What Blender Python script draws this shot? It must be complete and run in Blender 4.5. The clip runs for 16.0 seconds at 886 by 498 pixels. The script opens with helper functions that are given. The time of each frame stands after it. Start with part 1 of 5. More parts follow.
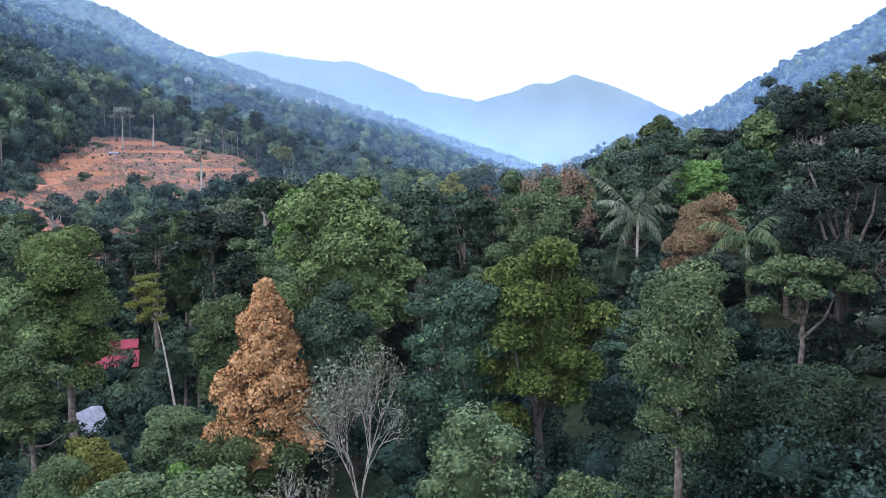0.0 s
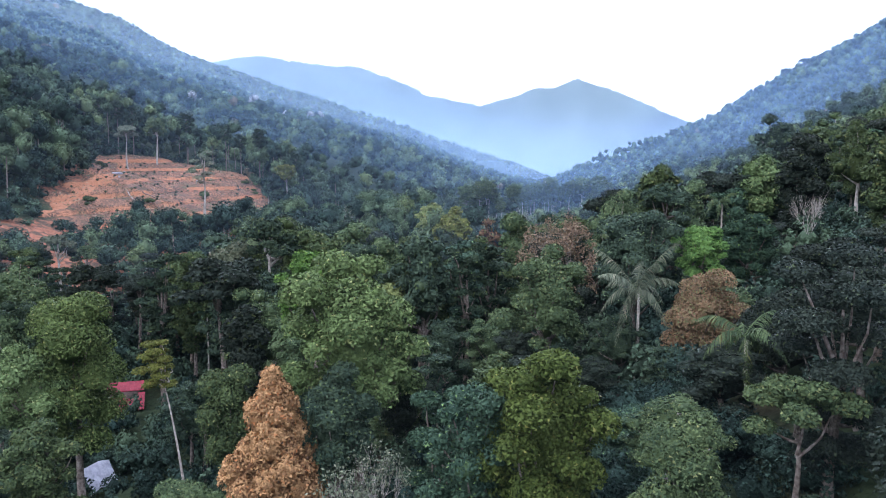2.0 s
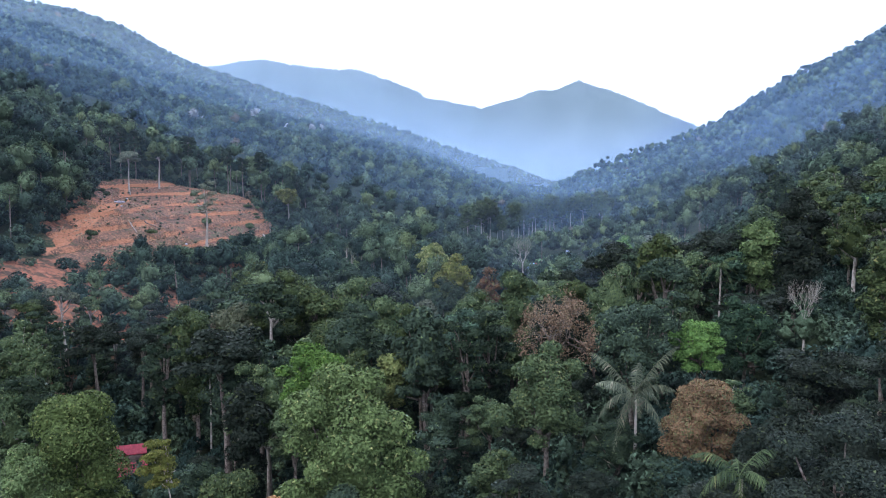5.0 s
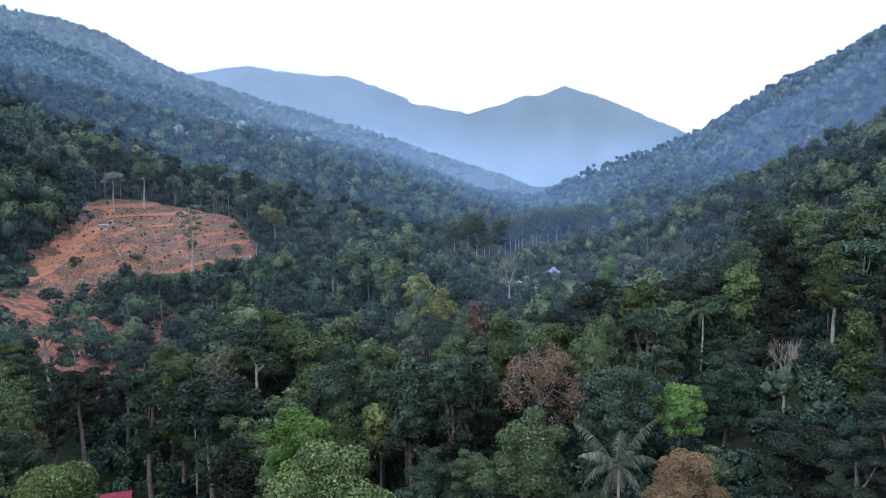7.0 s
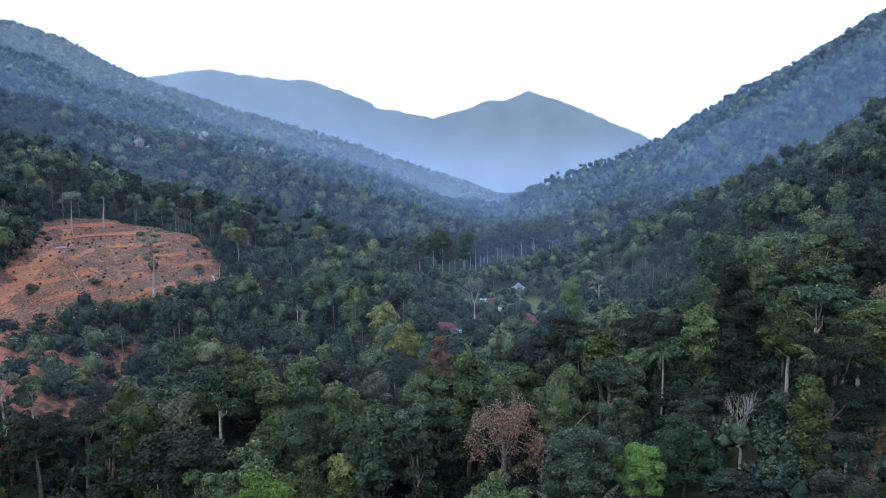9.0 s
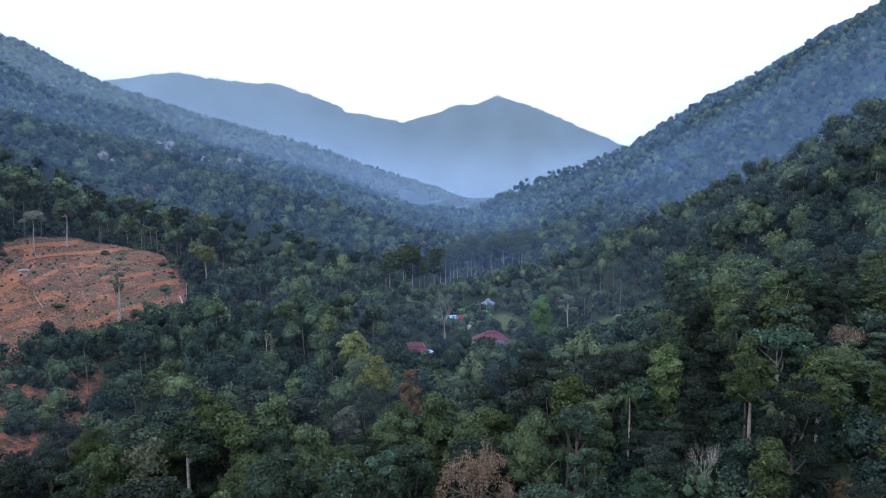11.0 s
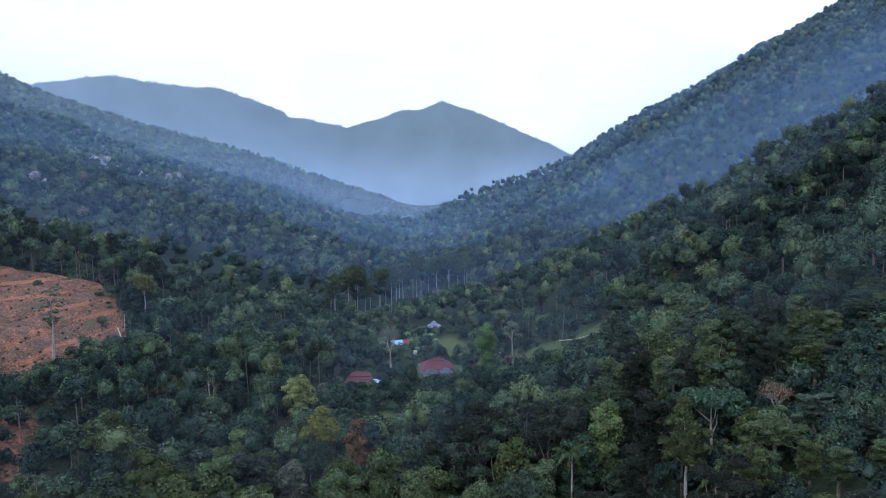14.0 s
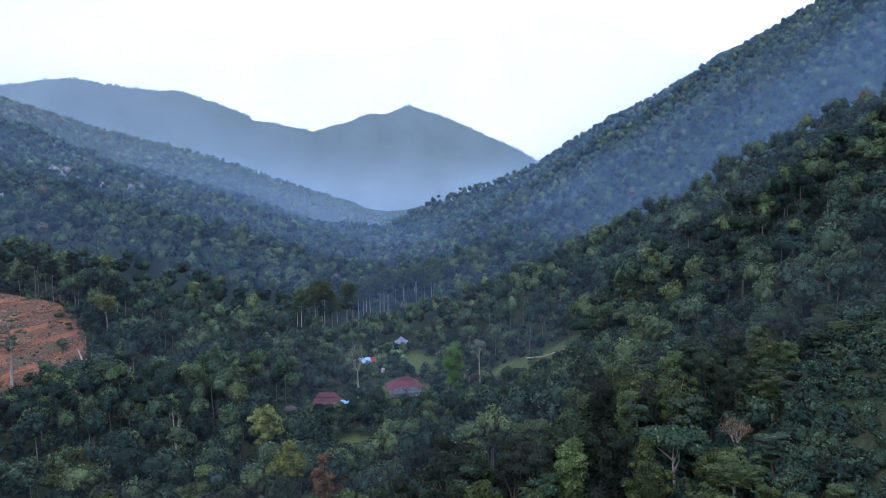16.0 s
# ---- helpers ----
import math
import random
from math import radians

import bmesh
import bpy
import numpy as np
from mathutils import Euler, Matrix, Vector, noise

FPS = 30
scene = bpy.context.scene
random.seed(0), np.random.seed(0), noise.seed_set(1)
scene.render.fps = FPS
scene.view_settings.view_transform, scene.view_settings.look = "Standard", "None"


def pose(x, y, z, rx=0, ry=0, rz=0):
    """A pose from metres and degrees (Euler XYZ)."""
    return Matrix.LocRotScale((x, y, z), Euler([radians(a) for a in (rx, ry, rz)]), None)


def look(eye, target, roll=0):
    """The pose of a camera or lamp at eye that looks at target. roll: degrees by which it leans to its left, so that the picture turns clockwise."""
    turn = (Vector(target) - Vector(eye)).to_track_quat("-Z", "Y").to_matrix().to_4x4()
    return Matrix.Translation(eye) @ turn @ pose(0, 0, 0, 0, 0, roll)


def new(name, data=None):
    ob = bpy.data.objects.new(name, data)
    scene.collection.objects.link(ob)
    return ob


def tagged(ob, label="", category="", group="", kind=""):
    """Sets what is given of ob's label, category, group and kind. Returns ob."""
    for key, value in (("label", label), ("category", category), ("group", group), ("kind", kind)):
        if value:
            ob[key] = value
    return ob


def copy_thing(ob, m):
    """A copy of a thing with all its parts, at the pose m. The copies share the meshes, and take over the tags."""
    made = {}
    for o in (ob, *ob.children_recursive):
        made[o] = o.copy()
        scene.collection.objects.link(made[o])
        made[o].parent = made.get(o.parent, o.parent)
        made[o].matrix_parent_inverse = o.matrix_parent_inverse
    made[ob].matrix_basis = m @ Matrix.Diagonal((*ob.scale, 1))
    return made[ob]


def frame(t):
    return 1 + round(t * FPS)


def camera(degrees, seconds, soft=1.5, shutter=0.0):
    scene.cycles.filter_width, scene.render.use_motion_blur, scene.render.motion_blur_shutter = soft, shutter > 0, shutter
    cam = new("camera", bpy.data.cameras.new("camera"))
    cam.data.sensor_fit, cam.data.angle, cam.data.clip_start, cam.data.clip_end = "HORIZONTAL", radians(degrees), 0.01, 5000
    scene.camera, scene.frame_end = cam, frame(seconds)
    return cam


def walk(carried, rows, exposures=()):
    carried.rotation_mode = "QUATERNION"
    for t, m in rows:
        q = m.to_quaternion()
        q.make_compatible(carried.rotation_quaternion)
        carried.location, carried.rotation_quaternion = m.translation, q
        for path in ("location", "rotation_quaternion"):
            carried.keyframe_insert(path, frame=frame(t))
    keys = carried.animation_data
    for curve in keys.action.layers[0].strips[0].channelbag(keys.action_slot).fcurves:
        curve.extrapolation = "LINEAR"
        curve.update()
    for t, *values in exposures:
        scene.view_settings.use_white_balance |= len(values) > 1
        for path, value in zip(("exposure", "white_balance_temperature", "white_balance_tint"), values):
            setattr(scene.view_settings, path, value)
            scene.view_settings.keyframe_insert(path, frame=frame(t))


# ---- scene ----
cam = camera(62.1, 16.0, soft=1.0)
METRES, EYE, TILT, LEAN, TURN = 60.0, 25.0, -7.0, 0.0, 0.0
ROWS = [
    (0.0, 0.0, 0.0, 0.0, 0.0, 0.0, -0.0),
    (0.5, -0.0008, -0.0056, 0.0293, 0.04, 0.1, -0.04),
    (1.0, -0.0015, -0.0105, 0.0592, 0.06, 0.17, -0.07),
    (1.5, -0.0025, -0.0156, 0.0894, 0.1, 0.23, -0.09),
    (2.0, -0.0031, -0.0198, 0.1204, 0.15, 0.28, -0.07),
    (2.5, -0.0034, -0.0231, 0.1509, 0.19, 0.31, -0.05),
    (3.0, -0.0029, -0.0253, 0.1819, 0.23, 0.3, -0.02),
    (3.5, -0.0018, -0.0273, 0.2137, 0.26, 0.3, 0.04),
    (4.0, -0.0004, -0.0297, 0.2461, 0.31, 0.28, 0.13),
    (4.5, 0.0011, -0.0321, 0.2783, 0.34, 0.29, 0.19),
    (7.0, 0.0125, -0.044, 0.4336, -0.63, 0.66, 0.58),
    (7.5, 0.0135, -0.0485, 0.4645, -1.61, 0.7, 0.69),
    (8.0, 0.0149, -0.0517, 0.4957, -2.28, 0.76, 0.78),
    (8.5, 0.0166, -0.0552, 0.5274, -2.81, 0.82, 0.86),
    (9.0, 0.0178, -0.0585, 0.5594, -3.29, 0.89, 0.92),
    (11.5, 0.0228, -0.0758, 0.7155, -6.31, 1.09, 1.29),
    (12.0, 0.0233, -0.0796, 0.7463, -7.04, 1.11, 1.38),
    (12.5, 0.0244, -0.0831, 0.7769, -7.73, 1.13, 1.47),
    (13.0, 0.0253, -0.0869, 0.8077, -8.42, 1.17, 1.57),
    (13.5, 0.0265, -0.091, 0.8385, -9.15, 1.19, 1.66),
    (14.0, 0.0277, -0.095, 0.869, -9.83, 1.23, 1.76),
    (14.5, 0.0287, -0.0993, 0.8999, -10.49, 1.25, 1.85),
    (15.0, 0.0299, -0.1042, 0.9309, -11.11, 1.29, 1.94),
    (15.5, 0.0309, -0.1083, 0.9616, -11.74, 1.33, 2.01),
    (16.0, 0.0326, -0.1123, 0.9922, -12.36, 1.36, 2.11),
]
walk(cam, [(t, pose(0, 0, EYE, TILT, LEAN, TURN) @ pose(METRES * x, METRES * y, METRES * z, 90 + pitch, roll, yaw)) for t, x, y, z, yaw, pitch, roll in ROWS],
     exposures=((0, 0.72, 6150, 14), (4.5, 0.41, 6150, 14), (9.0, 0.0, 6020, 14), (16.0, -0.32, 5900, 14)))

# ---------------------------------------------------------------- world and light
SUN_EL, SUN_AZ = radians(48), radians(-130)   # azimuth from +y towards +x
world = bpy.data.worlds.new("overcast_sky")
scene.world = world
world.use_nodes = True
wn, wl = world.node_tree.nodes, world.node_tree.links
sky = wn.new("ShaderNodeTexSky")
sky.sky_type, sky.sun_disc = "NISHITA", False
sky.sun_elevation, sky.sun_rotation = SUN_EL, SUN_AZ
sky.air_density, sky.dust_density, sky.ozone_density = 1.0, 3.0, 1.0
cloud = wn.new("ShaderNodeTexNoise")
cloud.inputs["Scale"].default_value, cloud.inputs["Detail"].default_value = 2.2, 5.0
cloud_map = wn.new("ShaderNodeMapping")
cloud_map.inputs["Scale"].default_value = (1.0, 1.0, 4.0)
cloud_co = wn.new("ShaderNodeTexCoord")
wl.new(cloud_co.outputs["Generated"], cloud_map.inputs["Vector"])
wl.new(cloud_map.outputs["Vector"], cloud.inputs["Vector"])
cloud_amount = wn.new("ShaderNodeMapRange")
for key, v in (("From Min", 0.3), ("From Max", 0.7), ("To Min", 0.93), ("To Max", 0.99)):
    cloud_amount.inputs[key].default_value = v
wl.new(cloud.outputs["Fac"], cloud_amount.inputs["Value"])
cloud_mix = wn.new("ShaderNodeMix")
cloud_mix.data_type = "RGBA"
cloud_mix.inputs["B"].default_value = (10.1, 11.2, 14.6, 1)
wl.new(cloud_amount.outputs["Result"], cloud_mix.inputs["Factor"])
wl.new(sky.outputs["Color"], cloud_mix.inputs["A"])
wl.new(cloud_mix.outputs["Result"], wn["Background"].inputs["Color"])
wn["Background"].inputs["Strength"].default_value = 0.175

sun = new("sun", bpy.data.lights.new("sun", "SUN"))
sun.data.energy, sun.data.angle, sun.data.color = 0.7, radians(25), (1.0, 0.96, 0.90)
sun.matrix_world = look((math.sin(SUN_AZ) * math.cos(SUN_EL) * 200, math.cos(SUN_AZ) * math.cos(SUN_EL) * 200, math.sin(SUN_EL) * 200), (0, 0, 0))


# ---------------------------------------------------------------- materials
def material(name, rough=0.7, spec=0.3):
    m = bpy.data.materials.new(name)
    m.use_nodes = True
    p = m.node_tree.nodes["Principled BSDF"]
    p.inputs["Roughness"].default_value = rough
    p.inputs["Specular IOR Level"].default_value = spec
    return m, m.node_tree.nodes, m.node_tree.links, p


def noise_node(n, l, scale, detail=4.0, co="Position", rough=0.6):
    t = n.new("ShaderNodeTexNoise")
    t.inputs["Scale"].default_value, t.inputs["Detail"].default_value = scale, detail
    t.inputs["Roughness"].default_value = rough
    if co == "Position":
        l.new(n.new("ShaderNodeNewGeometry").outputs["Position"], t.inputs["Vector"])
    else:
        l.new(n.new("ShaderNodeTexCoord").outputs[co], t.inputs["Vector"])
    return t.outputs["Fac"]


def mix_node(n, l, fac, a, b, kind="MIX"):
    x = n.new("ShaderNodeMix")
    x.data_type, x.blend_type = "RGBA", kind
    for key, v in (("Factor", fac), ("A", a), ("B", b)):
        if isinstance(v, (int, float)):
            x.inputs[key].default_value = v
        elif isinstance(v, tuple):
            x.inputs[key].default_value = (*v, 1)
        else:
            l.new(v, x.inputs[key])
    return x.outputs["Result"]


def range_node(n, l, value, a, b, lo=0.0, hi=1.0):
    x = n.new("ShaderNodeMapRange")
    for key, v in (("From Min", a), ("From Max", b), ("To Min", lo), ("To Max", hi)):
        x.inputs[key].default_value = v
    l.new(value, x.inputs["Value"])
    return x.outputs["Result"]


def bump_node(n, l, p, height, strength, distance):
    b = n.new("ShaderNodeBump")
    b.inputs["Strength"].default_value, b.inputs["Distance"].default_value = strength, distance
    l.new(height, b.inputs["Height"])
    l.new(b.outputs["Normal"], p.inputs["Normal"])


def leaf_material(name, dark, light, odd, odd_share=0.06, rough=0.6):
    """Leaves: each spray takes its own shade between dark and light, a few the odd colour; the whole tree shifts a little."""
    m, n, l, p = material(name, rough, 0.06)
    island = n.new("ShaderNodeNewGeometry").outputs["Random Per Island"]
    tree = n.new("ShaderNodeObjectInfo").outputs["Random"]
    patch = noise_node(n, l, 0.35, 3.0)
    shade = n.new("ShaderNodeMath")
    shade.operation = "MULTIPLY_ADD"
    l.new(island, shade.inputs[0])
    shade.inputs[1].default_value = 0.7
    l.new(range_node(n, l, patch, 0.3, 0.7, -0.12, 0.32), shade.inputs[2])
    c = mix_node(n, l, shade.outputs[0], dark, light)
    c = mix_node(n, l, range_node(n, l, island, 1.0 - odd_share, 1.0, 0.0, 0.9), c, odd)
    hue = n.new("ShaderNodeHueSaturation")
    l.new(range_node(n, l, tree, 0, 1, 0.488, 0.514), hue.inputs["Hue"])
    l.new(range_node(n, l, tree, 0, 1, 1.05, 0.85), hue.inputs["Saturation"])
    l.new(range_node(n, l, tree, 0.2, 0.9, 0.75, 1.25), hue.inputs["Value"])
    l.new(c, hue.inputs["Color"])
    l.new(hue.outputs["Color"], p.inputs["Base Color"])
    bump_node(n, l, p, noise_node(n, l, 5.0, 3.0), 0.5, 0.15)
    return m


LEAF = {
    "mid": leaf_material("leaves_mid_green", (0.023, 0.042, 0.020), (0.106, 0.142, 0.048), (0.20, 0.20, 0.07)),
    "olive": leaf_material("leaves_olive_green", (0.026, 0.044, 0.011), (0.138, 0.188, 0.050), (0.25, 0.25, 0.075)),
    "deep": leaf_material("leaves_deep_green", (0.015, 0.030, 0.020), (0.058, 0.084, 0.043), (0.12, 0.16, 0.05)),
    # near-black green: the right bank's shade put into the leaf colour
    "dark": leaf_material("leaves_bank_shade", (0.008, 0.015, 0.010), (0.036, 0.045, 0.029), (0.07, 0.09, 0.03)),
    "teal": leaf_material("leaves_blue_green", (0.018, 0.040, 0.025), (0.067, 0.114, 0.061), (0.16, 0.25, 0.07)),
    "lime": leaf_material("leaves_fresh_green", (0.038, 0.080, 0.020), (0.130, 0.240, 0.042), (0.22, 0.30, 0.07)),
    "yellow": leaf_material("leaves_yellow_green", (0.060, 0.076, 0.020), (0.225, 0.248, 0.062), (0.32, 0.28, 0.09), 0.12),
    "brown": leaf_material("leaves_brown_dry", (0.170, 0.088, 0.038), (0.740, 0.455, 0.190), (0.50, 0.19, 0.06), 0.1),
    "rust": leaf_material("leaves_rust_young", (0.050, 0.034, 0.016), (0.270, 0.125, 0.056), (0.09, 0.13, 0.04), 0.3),
    "pink": leaf_material("leaves_sparse_reddish", (0.095, 0.066, 0.042), (0.330, 0.215, 0.125), (0.20, 0.18, 0.09), 0.1),
    "grey": leaf_material("leaves_grey_green", (0.048, 0.062, 0.040), (0.185, 0.205, 0.120), (0.25, 0.23, 0.15), 0.1),
}

BARK, n, l, p = material("bark_grey_brown", 0.85, 0.2)
g = noise_node(n, l, 3.0, 5.0)
l.new(mix_node(n, l, range_node(n, l, g, 0.35, 0.7), (0.075, 0.055, 0.042), (0.26, 0.22, 0.18)), p.inputs["Base Color"])
bump_node(n, l, p, g, 0.6, 0.05)
PALE_BARK, n, l, p = material("bark_pale", 0.8, 0.2)
g = noise_node(n, l, 2.0, 5.0)
l.new(mix_node(n, l, range_node(n, l, g, 0.3, 0.7), (0.20, 0.165, 0.13), (0.50, 0.45, 0.38)), p.inputs["Base Color"])
bump_node(n, l, p, g, 0.5, 0.04)

FOREST, n, l, p = material("leaves_forest", 0.65, 0.06)   # the woods on the slopes: one tint for each tree
tint = n.new("ShaderNodeAttribute")
tint.attribute_name = "tint"
ramp = n.new("ShaderNodeValToRGB")
stops = ramp.color_ramp.elements
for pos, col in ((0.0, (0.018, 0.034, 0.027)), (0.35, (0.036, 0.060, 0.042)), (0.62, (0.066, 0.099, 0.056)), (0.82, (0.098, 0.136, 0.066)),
                 (0.93, (0.115, 0.145, 0.056)), (0.955, (0.120, 0.095, 0.060)), (1.0, (0.330, 0.335, 0.320))):
    e = stops[0] if pos == 0.0 else (stops[len(stops) - 1] if pos == 1.0 else stops.new(pos))
    e.color = (*col, 1)
l.new(tint.outputs["Fac"], ramp.inputs["Fac"])
isl = n.new("ShaderNodeNewGeometry").outputs["Random Per Island"]
hv = n.new("ShaderNodeHueSaturation")
l.new(range_node(n, l, isl, 0, 1, 0.42, 1.60), hv.inputs["Value"])
l.new(ramp.outputs["Color"], hv.inputs["Color"])
l.new(hv.outputs["Color"], p.inputs["Base Color"])
bump_node(n, l, p, noise_node(n, l, 1.6, 4.0), 0.8, 0.6)

GROUND, n, l, p = material("forest_floor", 0.9, 0.1)
a = noise_node(n, l, 0.05, 6.0)
b = noise_node(n, l, 0.9, 5.0, rough=0.7)
green = mix_node(n, l, range_node(n, l, b, 0.35, 0.65), (0.016, 0.026, 0.013), (0.042, 0.058, 0.026))
litter = mix_node(n, l, range_node(n, l, b, 0.35, 0.7), (0.045, 0.030, 0.020), (0.110, 0.075, 0.045))
soil = mix_node(n, l, range_node(n, l, b, 0.3, 0.7), (0.150, 0.060, 0.034), (0.330, 0.135, 0.074))
soil = mix_node(n, l, range_node(n, l, noise_node(n, l, 0.3, 5.0, rough=0.7), 0.44, 0.56), litter, soil)
base = mix_node(n, l, range_node(n, l, a, 0.56, 0.72, 0.0, 0.7), green, litter)
earth = n.new("ShaderNodeAttribute")
earth.attribute_name = "earth"
soil_f = n.new("ShaderNodeMath")
soil_f.operation = "MULTIPLY_ADD"
l.new(b, soil_f.inputs[0])
soil_f.inputs[1].default_value = 0.8
soil_f.inputs[2].default_value = -0.9
soil_g = n.new("ShaderNodeMath")
soil_g.operation = "MULTIPLY_ADD"
l.new(earth.outputs["Fac"], soil_g.inputs[0])
soil_g.inputs[1].default_value = 1.4
l.new(soil_f.outputs[0], soil_g.inputs[2])
base = mix_node(n, l, range_node(n, l, soil_g.outputs[0], 0.0, 0.3), base, soil)
lawn = n.new("ShaderNodeAttribute")
lawn.attribute_name = "lawn"
turf = mix_node(n, l, range_node(n, l, b, 0.35, 0.65), (0.042, 0.064, 0.022), (0.100, 0.122, 0.040))
base = mix_node(n, l, lawn.outputs["Fac"], base, turf)
far = n.new("ShaderNodeAttribute")
far.attribute_name = "wooded"
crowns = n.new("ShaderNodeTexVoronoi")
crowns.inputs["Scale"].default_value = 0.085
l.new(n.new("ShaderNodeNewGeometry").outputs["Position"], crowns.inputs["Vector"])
# crown cells darken towards their rims: shade between crowns put into the colour
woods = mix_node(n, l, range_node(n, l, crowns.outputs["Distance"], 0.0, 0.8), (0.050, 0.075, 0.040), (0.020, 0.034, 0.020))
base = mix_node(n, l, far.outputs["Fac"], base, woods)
l.new(base, p.inputs["Base Color"])
bump_node(n, l, p, b, 0.6, 0.3)

def haze_sheet_material(name, colour):
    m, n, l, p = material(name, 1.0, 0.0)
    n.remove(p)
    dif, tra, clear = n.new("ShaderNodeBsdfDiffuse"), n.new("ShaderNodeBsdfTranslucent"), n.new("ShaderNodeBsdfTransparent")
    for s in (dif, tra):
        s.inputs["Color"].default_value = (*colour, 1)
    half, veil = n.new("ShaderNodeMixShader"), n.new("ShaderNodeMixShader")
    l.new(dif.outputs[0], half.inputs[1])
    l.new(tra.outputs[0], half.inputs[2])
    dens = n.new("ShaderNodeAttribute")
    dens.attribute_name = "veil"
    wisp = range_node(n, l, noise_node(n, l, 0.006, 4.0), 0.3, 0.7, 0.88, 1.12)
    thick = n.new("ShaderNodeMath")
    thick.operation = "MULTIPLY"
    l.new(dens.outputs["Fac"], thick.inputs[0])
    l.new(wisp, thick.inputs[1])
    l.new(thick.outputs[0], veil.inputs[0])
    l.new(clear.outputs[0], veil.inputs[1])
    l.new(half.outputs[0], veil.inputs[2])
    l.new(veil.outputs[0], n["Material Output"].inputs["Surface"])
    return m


# haze colour put into the sheets: bluest midway, palest far off
NEAR_HAZE, HAZE, FAR_HAZE = haze_sheet_material("near_haze_sheet", (0.54, 0.72, 0.92)), haze_sheet_material("haze_sheet", (0.40, 0.65, 1.0)), haze_sheet_material("far_haze_sheet", (0.64, 0.81, 0.94))


# ---------------------------------------------------------------- the land
TABLE = np.random.RandomState(7).rand(256, 256)


def vnoise(x, y):
    x, y = np.asarray(x, float), np.asarray(y, float)
    i, j = np.floor(x).astype(int), np.floor(y).astype(int)
    u, v = x - i, y - j
    u, v = u * u * (3 - 2 * u), v * v * (3 - 2 * v)
    q = lambda a, b: TABLE[a % 256, b % 256]
    return (q(i, j) * (1 - u) + q(i + 1, j) * u) * (1 - v) + (q(i, j + 1) * (1 - u) + q(i + 1, j + 1) * u) * v - 0.5


def fbm(x, y, octaves=4):
    return sum(vnoise(x * 2 ** k + 17 * k, y * 2 ** k + 31 * k) / 2 ** k for k in range(octaves))


def sstep(v):
    v = np.clip(v, 0, 1)
    return v * v * (3 - 2 * v)


def soft(d, w=14.0):
    return 0.5 * (d + np.sqrt(d * d + w * w))


def soft_min(a, b, w=18.0):
    return b - soft(b - a, w)


def ridge_line(x, y, crest, fall, folds=0.0):
    """Height of a ridge whose crest runs through the points (x, y, z); its flanks fall away on both sides, folded into gullies."""
    out = np.full(np.shape(x), -99.0)
    for (ax, ay, az), (bx, by, bz) in zip(crest, crest[1:]):
        dx, dy = bx - ax, by - ay
        k = np.clip(((x - ax) * dx + (y - ay) * dy) / (dx * dx + dy * dy), 0, 1)
        far = np.hypot(x - ax - k * dx, y - ay - k * dy)
        out = np.maximum(out, az + (bz - az) * k - fall * far + folds * sstep(far / 160))
    return out


# the long spur that comes down from the high ridge and closes the valley, and the toe of the opposite ridge
SPUR = ((-2300, 1350, 915), (-1500, 1560, 624), (-930, 1690, 407), (-800, 1740, 377), (-716, 1790, 323), (-622, 1830, 262), (-472, 1860, 190), (-377, 1940, 175), (-290, 1990, 182), (-190, 1980, 155),
        (-100, 1970, 123), (0, 1950, 87), (90, 1890, 56), (150, 1830, 36), (255, 1600, -14))
TOE = ((500, 1130, 150), (430, 1175, 100), (385, 1260, 72), (340, 1310, 58), (290, 1340, 38), (240, 1375, 0), (205, 1400, -16))


